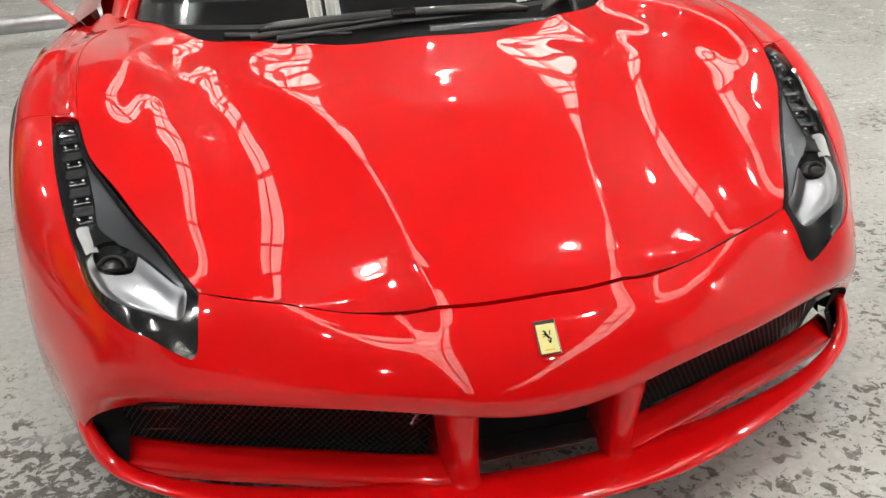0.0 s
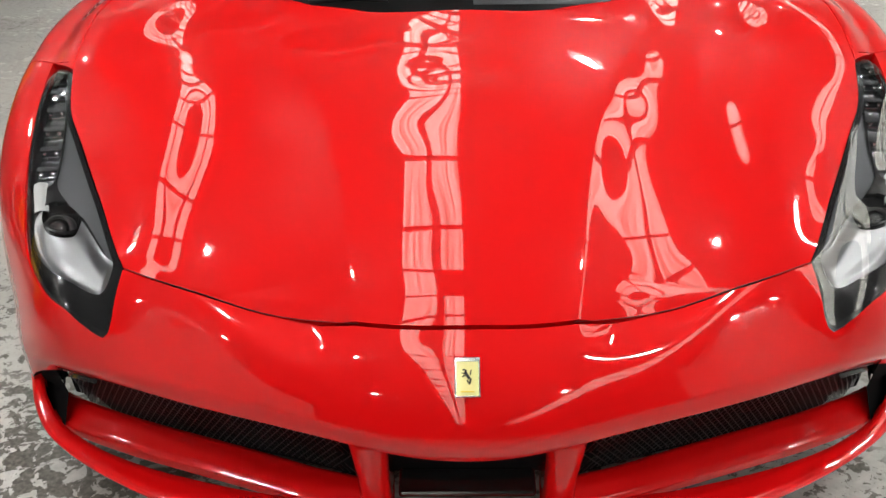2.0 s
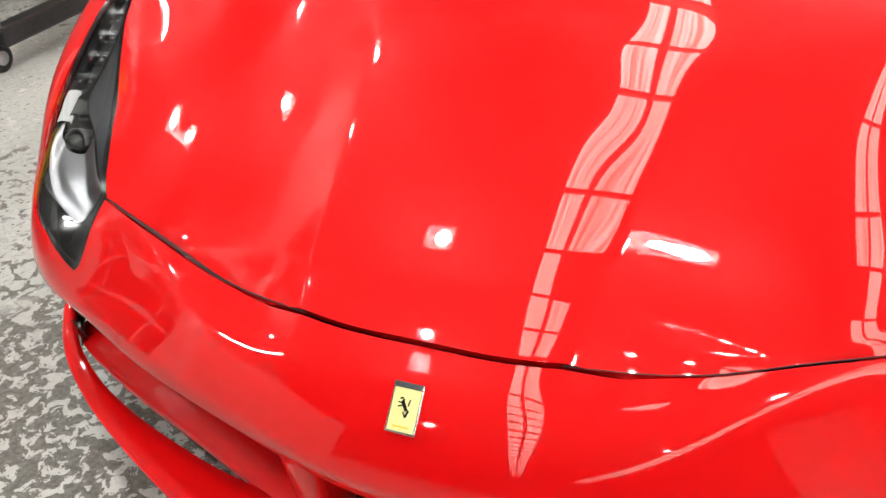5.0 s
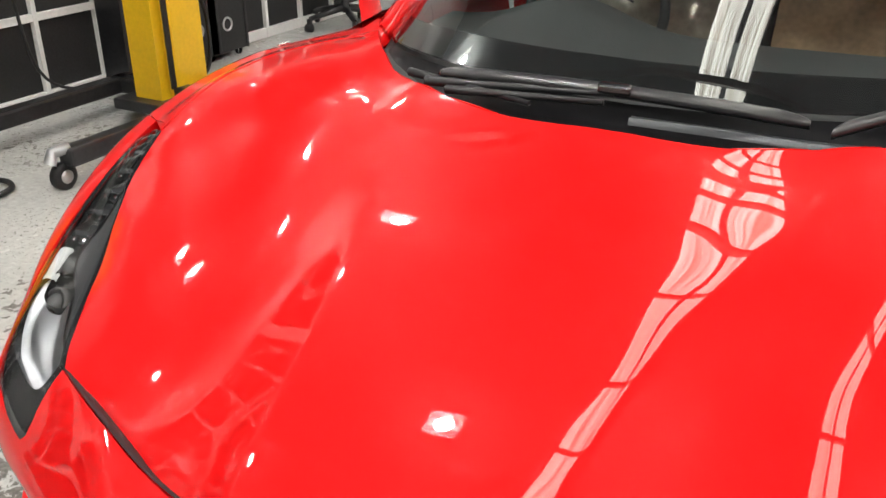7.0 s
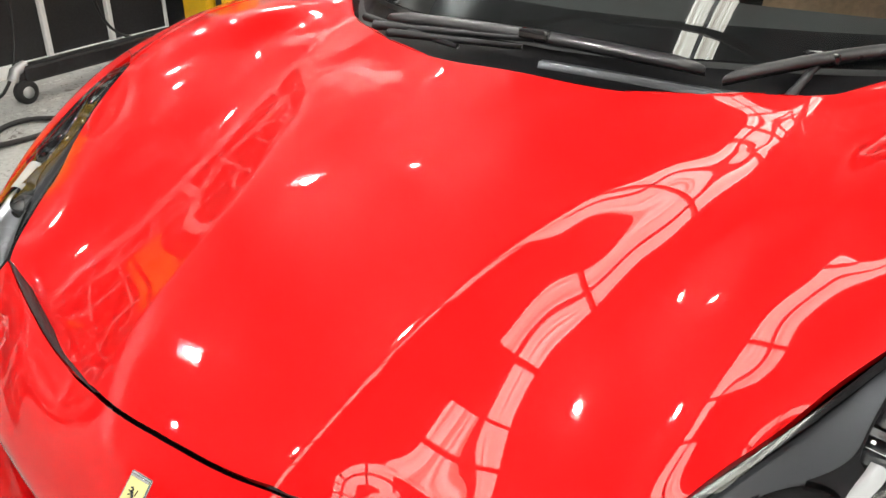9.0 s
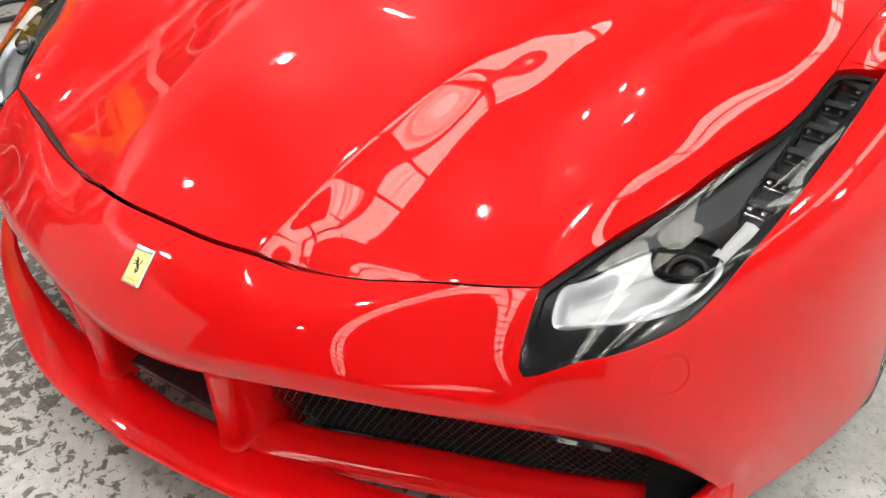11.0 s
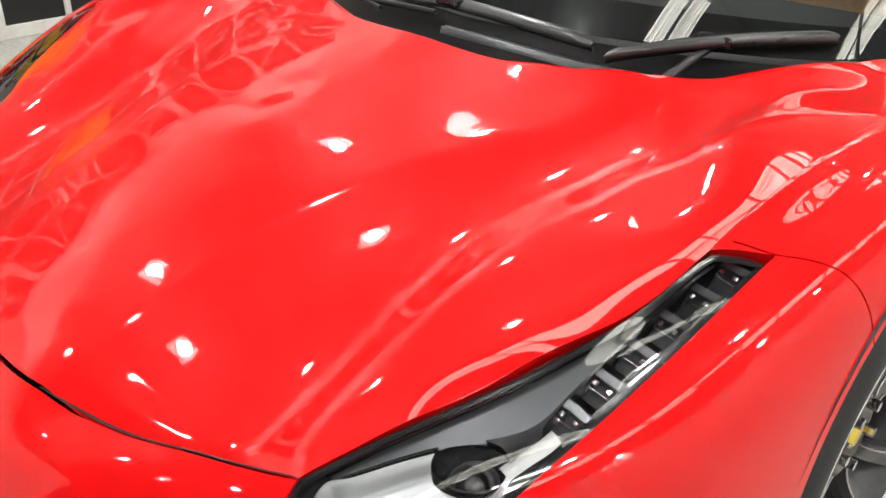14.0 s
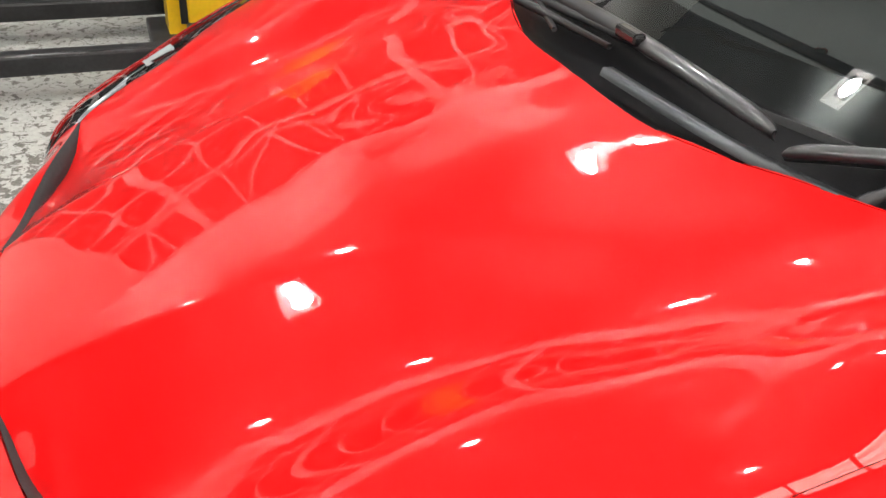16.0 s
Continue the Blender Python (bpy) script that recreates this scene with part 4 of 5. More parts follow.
# A-pillars, roof, doors
for s in (1, -1):
    rows = []
    for t in np.linspace(0, 1, 9):
        p = (foot[-1] * (1 - t) + head[-1] * t)
        z = p[2] + 0.055 * math.sin(math.pi * t) * 0.7
        rows.append([(s * (p[0] + 0.004), p[1] - 0.012, z - 0.006), (s * (p[0] + 0.03), p[1], z + 0.012), (s * (p[0] + 0.07), p[1] + 0.02, z - 0.01), (s * (p[0] + 0.085), p[1] + 0.05, z - 0.06), (s * (p[0] + 0.02), p[1] + 0.05, z - 0.06)])
    v, f = loft(rows, closed_rows=True, caps=True)
    obj("pillar", v, f, PAINT, car)
    # pillar foot that flows into the fender
    rows = []
    for t in np.linspace(0, 1, 7):
        x0 = 0.675 + 0.025 * t
        y0 = 1.34 + 0.20 * t
        z0 = 0.782 + 0.012 * t**1.5
        rows.append([(s * x0, y0, z0 - 0.03), (s * (x0 + 0.02), y0, z0), (s * (x0 + 0.07), y0 + 0.005, z0 + 0.002), (s * (x0 + 0.12), y0 + 0.01, z0 - 0.012 - 0.02 * t), (s * (x0 + 0.16), y0 + 0.02, z0 - 0.05)])
    v, f = loft(rows)
    obj("pillar_foot", v, f, PAINT, car)
    # door skin and side window
    rows = []
    for y in np.linspace(1.60, 2.75, 14):
        k = (y - 1.60) / 1.15
        rows.append([(s * (0.80 - 0.04 * k), y, 0.80 + 0.06 * k), (s * (0.90 - 0.01 * k), y, 0.745 + 0.04 * k), (s * 0.955, y, 0.66), (s * (0.968 - 0.03 * k), y, 0.56), (s * (0.94 - 0.06 * math.sin(3.1 * k)), y, 0.44), (s * 0.945, y, 0.30), (s * 0.92, y, 0.18)])
    v, f = loft(rows)
    obj("door", v, f, PAINT, car)
    v, f = loft([[(s * 0.76, 1.62, 0.81), (s * 0.70, 1.85, 1.0), (s * 0.62, 2.06, 1.10)], [(s * 0.76, 2.7, 0.86), (s * 0.70, 2.65, 1.0), (s * 0.60, 2.6, 1.14)]])
    obj("side_window", v, f, BLACK_GLOSS, car)
    # mirror: arm and shell
    arm = spline([(0.80, 1.60, 0.715), (0.85, 1.655, 0.745), (0.905, 1.725, 0.775), (0.965, 1.80, 0.81), (1.03, 1.85, 0.87)], 5)
    rows = []
    for i, (x, y, z) in enumerate(arm):
        t = i / (len(arm) - 1)
        w, h = 0.055 - 0.02 * t + 0.02 * t**4, 0.026 + 0.012 * (1 - t) ** 3
        rows.append([(s * (x + h * math.cos(q) * 0.8), y + w * math.sin(q), z + h * math.cos(q) * 0.6) for q in np.linspace(0, 2 * math.pi, 13)[:-1]])
    mirror = new("door_mirror")
    mirror["label"] = "red door mirror on a slim stalk"
    mirror.parent = car
    v, f = loft(rows, closed_rows=True, caps=True)
    obj("stalk", v, f, PAINT, mirror)
    bm = bmesh.new()
    bmesh.ops.create_uvsphere(bm, u_segments=24, v_segments=14, radius=1)
    bmesh.ops.scale(bm, vec=(0.115, 0.085, 0.065), verts=bm.verts)
    for q in bm.verts:
        if q.co.y > 0.045:
            q.co.y = 0.045
    bmesh.ops.translate(bm, vec=(s * 1.09, 1.86, 0.93), verts=bm.verts)
    part("shell", bm, PAINT, mirror, smooth=True)
    part("mirror_glass", box_bm((0.17, 0.004, 0.09), (s * 1.09, 1.908, 0.93), 0.001), CHROME, mirror)
roof_rows = [[tuple(p) for p in both(head)]]
for k, (dy, dz) in enumerate(((0.25, 0.045), (0.6, 0.04), (1.0, -0.05), (1.6, -0.2), (2.2, -0.32))):
    roof_rows.append([(x, y + dy, z + dz) for x, y, z in roof_rows[0][:]])
v, f = loft(roof_rows)
obj("roof", v, f, PAINT, car)
v, f = loft([[(-0.93, 2.75, 0.2), (-0.93, 2.75, 0.7), (-0.7, 2.75, 0.9), (0.7, 2.75, 0.9), (0.93, 2.75, 0.7), (0.93, 2.75, 0.2)], [(-0.9, 4.5, 0.35), (-0.9, 4.5, 0.7), (-0.7, 4.4, 0.85), (0.7, 4.4, 0.85), (0.9, 4.5, 0.7), (0.9, 4.5, 0.35)]], caps=True)
obj("rear_body", v, f, PAINT, car)

# cabin: dashboard, wheel rim, seats with crumpled paper covers
dash_rows = []
for y, z in ((1.20, 0.745), (1.30, 0.757), (1.45, 0.768), (1.60, 0.785), (1.70, 0.79), (1.76, 0.77), (1.78, 0.70), (1.78, 0.4)):
    dash_rows.append([(x, y + 0.10 * abs(x) ** 2, z + (0.075 * math.exp(-((x + 0.31) / 0.17) ** 2) if 1.5 < y < 1.77 else 0)) for x in np.linspace(-0.66, 0.66, 25)])
v, f = loft(dash_rows)
obj("dashboard", v, f, DARK_GLASS_IN, car, "dark grey dashboard top")
part("cabin_floor", box_bm((1.3, 1.7, 0.02), (0, 2.0, 0.25)), DARK_VOID, car)
part("cabin_wall", box_bm((1.3, 0.03, 0.8), (0, 2.72, 0.7)), DARK_VOID, car)
v, f = tube([(-0.31 + 0.18 * math.cos(w), 1.86 + 0.05 * math.sin(w), 0.80 + 0.17 * math.sin(w)) for w in np.linspace(0, 2 * math.pi, 33)[:-1]], 0.014, 8, True)
obj("steering_wheel", v, f, BLACK_PLASTIC, car)

# long groove across the dashboard, a round sensor, and two covered seats
v, f = loft([[(x, 1.445 + 0.10 * x * x, 0.7695), (x, 1.452 + 0.10 * x * x, 0.7725), (x, 1.474 + 0.10 * x * x, 0.774), (x, 1.482 + 0.10 * x * x, 0.7725)] for x in np.linspace(-0.52, 0.6, 30)])
obj("defrost_slot", v, f, DARK_VOID, car)
v, f = lathe([(0.0, 0.011), (0.004, 0.010), (0.006, 0.006), (0.006, 0.0)], 20)
sensor = obj("light_sensor", v, f, BLACK_GLOSS, car)
sensor.matrix_local = Matrix.Translation((0.02, 1.478, 0.774)) @ Matrix.Rotation(radians(-90), 4, "Y")
v, f = tube([(-0.31 + 0.16 * math.cos(w), 1.62 + 0.17 * math.sin(w), 0.868 - 0.01 * math.sin(w)) for w in np.linspace(0.4, 2.9, 12)], 0.003, 6)
obj("binnacle_seam", v, f, DARK_VOID, car)


def crumple(x, y, z):
    q = Vector((x * 9, y * 9, z * 9))
    return 0.022 * (noise.noise(q) + 0.6 * abs(noise.noise(q * 2.3)) + 0.35 * abs(noise.noise(q * 4.7)))


for s, cover in ((1, PAPER), (-1, FILM)):
    seat = new("seat")
    seat["label"] = "car seat under crumpled brown paper" if s == 1 else "car seat under crumpled clear film"
    seat.parent = car
    rows = []
    for q in np.linspace(0, 1, 40):
        if q < 0.45:
            yy, zz = 1.86 + 0.45 * (q / 0.45), 0.50 - 0.04 * q / 0.45
        else:
            k = (q - 0.45) / 0.55
            yy, zz = 2.31 + 0.16 * k, 0.46 + 0.58 * k
        row = []
        for w in np.linspace(-1, 1, 26):
            hw = 0.26 - (0.06 * max(0, q - 0.75) / 0.25)
            x = s * 0.33 + hw * w
            bulge = 0.06 * abs(w) ** 3
            row.append((x, yy - (bulge if q >= 0.45 else 0) - crumple(x, yy, zz), zz + (bulge if q < 0.45 else 0) + crumple(x, yy + 5, zz)))
        rows.append(row)
    v, f = loft(rows)
    obj("seat_cover", v, f, cover, seat)

# ---- wheels ----


def front_wheel(s):
    wheel = new("wheel")
    wheel["label"] = "dark grey spoked wheel with a low tyre"
    wheel.parent = car
    wheel.matrix_local = Matrix.Translation((s * 0.826, HUB[1], HUB[2])) @ Matrix.Rotation(0 if s > 0 else math.pi, 4, "Z")
    tyre = lathe([(-0.11, 0.262), (-0.118, 0.29), (-0.112, 0.325), (-0.095, 0.338), (0, 0.34), (0.088, 0.338), (0.104, 0.328), (0.116, 0.305), (0.118, 0.285), (0.113, 0.266), (0.105, 0.256)], 72)
    ty = obj("tyre", *tyre, RUBBER, wheel, "black low-profile tyre")
    for r in (0.06, 0.02, -0.03, -0.07):
        v, f = lathe([(r - 0.004, 0.3405), (r, 0.3388), (r + 0.004, 0.3405)], 72)
        obj("tread_groove", v, f, DARK_VOID, ty)
    rim = obj("rim", *lathe([(0.102, 0.252), (0.113, 0.262), (0.116, 0.266), (0.113, 0.268), (0.104, 0.262)], 72), RIM_EDGE, wheel, "machined bright rim edge")
    obj("barrel", *lathe([(0.105, 0.256), (0.095, 0.246), (0.05, 0.236), (-0.10, 0.228), (-0.11, 0.262)], 72), BLACK_STEEL, wheel)
    obj("brake_disc", *lathe([(-0.045, 0.06), (-0.045, 0.195), (-0.02, 0.195), (-0.02, 0.06)], 48), GREY_TRIM, wheel)
    rows = []
    for w in np.linspace(-0.6, 0.6, 9):
        rows.append([(x, r * math.cos(w + 2.9), r * math.sin(w + 2.9)) for x, r in ((-0.06, 0.13), (0.012, 0.13), (0.018, 0.16), (0.012, 0.205), (-0.06, 0.205))])
    v, f = loft(rows, closed_rows=True, caps=True)
    obj("caliper", v, f, YELLOW, wheel, "yellow brake caliper")
    for k in range(5):
        for e in (-1, 1):
            w0 = 2 * math.pi * k / 5 + 0.25
            rows = []
            for t in np.linspace(0, 1, 8):
                r = 0.055 + t * (0.252 - 0.055)
                w = w0 + e * (0.13 + 0.13 * t**1.3) + 0.10 * t
                x = 0.062 + 0.052 * t**1.2 - 0.02 * math.sin(math.pi * t)
                wd = (0.022 + 0.020 * t) / r / 2
                rows.append([(x - 0.030, r * math.cos(w - wd), r * math.sin(w - wd)), (x - 0.012, r * math.cos(w - wd * 0.9), r * math.sin(w - wd * 0.9)), (x + 0.003, r * math.cos(w + e * wd * 0.55), r * math.sin(w + e * wd * 0.55)),
                             (x - 0.004, r * math.cos(w + wd * 0.9), r * math.sin(w + wd * 0.9)), (x - 0.030, r * math.cos(w + wd), r * math.sin(w + wd))])
            v, f = loft(rows, closed_rows=True, caps=True)
            sp = obj("spoke", v, f, RIM_GREY, wheel, smooth=False)
            ridge = [Vector(rw[2]) + Vector((0.001, 0, 0)) for rw in rows]
            v, f = tube([tuple(q) for q in ridge], 0.0022, 5)
            obj("edge_line", v, f, RIM_EDGE, sp)
    obj("hub", *lathe([(0.02, 0.075), (0.066, 0.072), (0.070, 0.055), (0.058, 0.040), (0.058, 0.0)], 40), RIM_GREY, wheel)
    obj("hub_cap", *lathe([(0.058, 0.024), (0.070, 0.023), (0.073, 0.018), (0.074, 0.0)], 32), YELLOW, wheel, "yellow hub cap")
    for k in range(5):
        w = 2 * math.pi * k / 5 + 0.9
        v, f = tube([(0.05, 0.052 * math.cos(w), 0.052 * math.sin(w)), (0.082, 0.052 * math.cos(w), 0.052 * math.sin(w))], 0.009, 6)
        obj("wheel_bolt", v, f, CHROME, wheel, smooth=False)


front_wheel(1)
front_wheel(-1)
for s in (1, -1):
    v, f = lathe([(-0.11, 0.23), (-0.118, 0.30), (-0.10, 0.345), (0.10, 0.345), (0.118, 0.30), (0.11, 0.23)], 40)
    w = obj("rear_tyre", v, f, RUBBER, car)
    w.matrix_local = Matrix.Translation((s * 0.82, HUB[1] + 2.65, 0.345))
    # wheel-arch lining
    rows = []
    for q in np.linspace(-0.35, math.pi + 0.35, 26):
        rows.append([(s * x, HUB[1] + 0.366 * math.cos(q), HUB[2] + 0.366 * math.sin(q)) for x in (0.62, 0.80, 0.935)])
    v, f = loft(rows)
    obj("arch_lining", v, f, BLACK_PLASTIC, car)
    part("arch_wall", box_bm((0.01, 0.6, 0.42), (s * 0.61, HUB[1], 0.36)), DARK_VOID, car)
# yellow shield on the fender behind the wheel
for s in (1, -1):
    p, n = on_skin(s * 0.925, 1.335)
    turn = n.to_track_quat("X", "Z").to_matrix().to_4x4()
    sh = part("fender_shield", box_bm((0.005, 0.042, 0.066), (0, 0, 0), 0.0015), CHROME, car, "yellow shield badge")
    sh.matrix_local = Matrix.Translation(p + n * 0.001) @ turn
    part("shield_enamel", box_bm((0.003, 0.036, 0.059), (0.0025, 0, 0), 0.001), CREAM, sh)
# round cover of the towing eye
k = np.argmin(((SKIN_V - np.array((0.740, 0.345, 0.458))) ** 2).sum(1))
p, n = Vector(SKIN_V[k]), Vector(SKIN_N[k])
a, b = n.orthogonal().normalized(), n.cross(n.orthogonal()).normalized()
v, f = tube([p + n * 0.0004 + (a * math.cos(w) + b * math.sin(w)) * 0.027 for w in np.linspace(0, 2 * math.pi, 41)[:-1]], 0.0005, 5, True)
obj("towing_eye_cover", v, f, PAINT, car)

# ---- the workshop ----
X0, X1, Y0, Y1 = -5.6, 6.0, -22.0, 9.0


def floor_material():
    m = bpy.data.materials.new("worn_floor_paint")
    m.use_nodes = True
    n, l = m.node_tree.nodes, m.node_tree.links
    b = n["Principled BSDF"]
    co = n.new("ShaderNodeTexCoord")

    def noise_node(scale, detail=6, rough=0.55, dist=0.0):
        t = n.new("ShaderNodeTexNoise")
        t.inputs["Scale"].default_value, t.inputs["Detail"].default_value, t.inputs["Roughness"].default_value, t.inputs["Distortion"].default_value = scale, detail, rough, dist
        l.new(co.outputs["Object"], t.inputs["Vector"])
        return t.outputs["Fac"]

    def ramp(src, lo, hi, a=0.0, z=1.0):
        r = n.new("ShaderNodeMapRange")
        r.inputs["From Min"].default_value, r.inputs["From Max"].default_value = lo, hi
        r.inputs["To Min"].default_value, r.inputs["To Max"].default_value = a, z
        l.new(src, r.inputs["Value"])
        return r.outputs["Result"]

    def blend(fac, a, c):
        x = n.new("ShaderNodeMix")
        x.data_type = "RGBA"
        l.new(fac, x.inputs["Factor"])
        for sock, val in ((6, a), (7, c)):
            if isinstance(val, tuple):
                x.inputs[sock].default_value = (*val, 1)
            else:
                l.new(val, x.inputs[sock])
        return x.outputs[2]

    def times(p, q):
        x = n.new("ShaderNodeMath")
        x.operation = "MULTIPLY"
        l.new(p, x.inputs[0])
        l.new(q, x.inputs[1])
        return x.outputs[0]

    paint = blend(ramp(noise_node(2.2, 4), 0.35, 0.65), (0.40, 0.405, 0.39), (0.50, 0.50, 0.475))
    paint = blend(ramp(noise_node(45, 5), 0.35, 0.75), paint, (0.56, 0.56, 0.54))
    # more wear where cars drive up to the lift
    xyz, drive = n.new("ShaderNodeSeparateXYZ"), n.new("ShaderNodeMapRange")
    l.new(co.outputs["Object"], xyz.inputs[0])
    drive.interpolation_type = "SMOOTHSTEP"
    drive.inputs["From Min"].default_value, drive.inputs["From Max"].default_value = 1.3, 0.2
    drive.inputs["To Min"].default_value, drive.inputs["To Max"].default_value = 0.0, 0.16
    l.new(xyz.outputs["Y"], drive.inputs["Value"])
    sum_ = n.new("ShaderNodeMath")
    l.new(noise_node(1.6, 3, 0.6), sum_.inputs[0])
    l.new(drive.outputs["Result"], sum_.inputs[1])
    zone = ramp(sum_.outputs[0], 0.50, 0.60)
    # denser bare chips beside the car's nose; they also stand for its shadow
    far, worn = n.new("ShaderNodeVectorMath"), n.new("ShaderNodeMath")
    far.operation = "DISTANCE"
    far.inputs[1].default_value = (-0.95, 0.15, 0.0)
    l.new(co.outputs["Object"], far.inputs[0])
    patch = ramp(far.outputs["Value"], 0.80, 0.35, 0.0, 0.09)
    l.new(noise_node(30, 6, 0.62, 0.5), worn.inputs[0])
    l.new(patch, worn.inputs[1])
    chips = ramp(worn.outputs[0], 0.552, 0.564)
    small = ramp(noise_node(75, 5, 0.6, 0.8), 0.61, 0.625)
    bare = times(zone, chips)
    spots = times(ramp(noise_node(3.1, 3), 0.40, 0.55), small)
    col = blend(bare, paint, blend(ramp(noise_node(90, 4), 0.4, 0.7), (0.10, 0.095, 0.085), (0.20, 0.19, 0.17)))
    col = blend(spots, col, (0.16, 0.155, 0.14))
    l.new(col, b.inputs["Base Color"])
    l.new(ramp(bare, 0, 1, 0.22, 0.65), b.inputs["Roughness"])
    bump = n.new("ShaderNodeBump")
    bump.inputs["Strength"].default_value, bump.inputs["Distance"].default_value = 0.35, 0.003
    bump.invert = True
    l.new(bare, bump.inputs["Height"])
    l.new(bump.outputs["Normal"], b.inputs["Normal"])
    return m


FLOOR = floor_material()
WALL = mat("wall_paint", (0.72, 0.72, 0.70), 0.7, grain=0.04, blotch=0.12, blotch_scale=1.5, bump=0.15)
ROOFING = mat("roof_sheet", (0.16, 0.165, 0.175), 0.6, 0.1, grain=0.08, blotch=0.2, blotch_scale=0.8)
PURLIN = mat("purlin_steel", (0.12, 0.11, 0.105), 0.5, 0.3, blotch=0.2)
TRUSS = mat("truss_paint", (0.78, 0.78, 0.76), 0.5, blotch=0.15)


def slab(name, size, centre, material, bevel=0.0):
    ob = part(name, box_bm(size, centre, bevel), material)
    return tagged(ob, kind="structure")


tagged(slab("floor", (X1 - X0 + 0.4, Y1 - Y0 + 0.4, 0.2), ((X0 + X1) / 2, (Y0 + Y1) / 2, -0.1), FLOOR), "grey painted concrete floor with worn dark patches", "floor")
tagged(slab("wall_left", (0.2, Y1 + 6.0 + 0.2, ROOF_Z + 0.4), (X0 - 0.1, (Y1 - 6.0 + 0.2) / 2, ROOF_Z / 2), WALL), "white painted workshop wall", "wall")
# far and front walls are unseen, added dark to dim light from ahead
tagged(slab("wall_left_far", (0.2, -6.0 - Y0 + 0.2, ROOF_Z + 0.4), (X0 - 0.1, (Y0 - 6.0 - 0.2) / 2, ROOF_Z / 2), DARK_WALL), "unseen dark grey wall that dims the front of the hall", "wall")
tagged(slab("wall_right", (0.2, Y1 + 6.0 + 0.2, ROOF_Z + 0.4), (X1 + 0.1, (Y1 - 6.0 + 0.2) / 2, ROOF_Z / 2), WALL), "white painted workshop wall", "wall")
tagged(slab("wall_right_far", (0.2, -6.0 - Y0 + 0.2, ROOF_Z + 0.4), (X1 + 0.1, (Y0 - 6.0 - 0.2) / 2, ROOF_Z / 2), DARK_WALL), "unseen dark grey wall that dims the front of the hall", "wall")
tagged(slab("wall_back", (X1 - X0, 0.2, ROOF_Z + 0.4), ((X0 + X1) / 2, Y1 + 0.1, ROOF_Z / 2), WALL), "white painted workshop wall", "wall")
tagged(slab("wall_front", (X1 - X0, 0.2, ROOF_Z + 0.4), ((X0 + X1) / 2, Y0 - 0.1, ROOF_Z / 2), DARK_WALL), "unseen dark grey wall that dims the front of the hall", "wall")
tagged(slab("ceiling", (X1 - X0 + 0.4, Y1 - Y0 + 0.4, 0.1), ((X0 + X1) / 2, (Y0 + Y1) / 2, ROOF_Z + 0.05), ROOFING), "grey sheet roof", "ceiling")

# rooflights: translucent sheets in long strips, crossed by purlins
def strip_material():
    m = bpy.data.materials.new("rooflight_sheet")
    m.use_nodes = True
    n, l = m.node_tree.nodes, m.node_tree.links
    b = n["Principled BSDF"]
    co, mp, t, r = n.new("ShaderNodeTexCoord"), n.new("ShaderNodeMapping"), n.new("ShaderNodeTexNoise"), n.new("ShaderNodeValToRGB")
    mp.inputs["Scale"].default_value = (24, 0.22, 1)
    t.inputs["Scale"].default_value, t.inputs["Detail"].default_value = 1.6, 5
    l.new(co.outputs["Object"], mp.inputs["Vector"])
    l.new(mp.outputs["Vector"], t.inputs["Vector"])
    l.new(t.outputs["Fac"], r.inputs["Fac"])
    r.color_ramp.elements[0].position, r.color_ramp.elements[0].color = 0.36, (0.34, 0.31, 0.25, 1)
    r.color_ramp.elements[1].position, r.color_ramp.elements[1].color = 0.62, (0.95, 0.96, 0.88, 1)
    l.new(r.outputs[0], b.inputs["Base Color"])
    l.new(r.outputs[0], b.inputs["Emission Color"])
    b.inputs["Emission Strength"].default_value = STRIP_LIGHT
    b.inputs["Roughness"].default_value = 0.6
    return m


STRIP = strip_material()
LAMP = mat("lamp_glow", (1.0, 0.97, 0.93), 0.4, emit=LAMP_LIGHT)
PURLIN_Y = tuple(-5.4 - 0.8 * k for k in range(20, 0, -1)) + (-5.4, -4.6, -3.8, -3.0, -2.2, -1.45, -0.7, 0.12, 0.92, 1.78, 3.3, 4.55, 5.35, 6.2, 7.0, 7.8, 8.6)
for x in (-0.29, 3.2):
    for e in (-1, 1):
        ends = (Y0,) + PURLIN_Y + (Y1,)
        for y0, y1 in zip(ends, ends[1:]):
            if e == 1 and abs(y0 - 0.12) < 0.01:
                continue
            ob = part("rooflight", box_bm((0.27, y1 - y0 - 0.03, 0.02), (x + e * 0.17, (y0 + y1) / 2, ROOF_Z - 0.012)), STRIP)
            tagged(ob, "long translucent rooflight sheet between the purlins", "rooflight", "rooflights", "structure")
for y in PURLIN_Y:
    ob = part("purlin", box_bm((X1 - X0, 0.06, 0.12), ((X0 + X1) / 2, y, ROOF_Z - 0.09), 0.01), PURLIN)
    tagged(ob, "steel purlin under the roof", "purlin", "purlins", "structure")


def disc_bm(radius, low, deep, z):
    bm = bmesh.new()
    bmesh.ops.create_cone(bm, cap_ends=True, segments=28, radius1=low, radius2=radius, depth=deep, matrix=Matrix.Translation((0, 0, z)))
    return bm


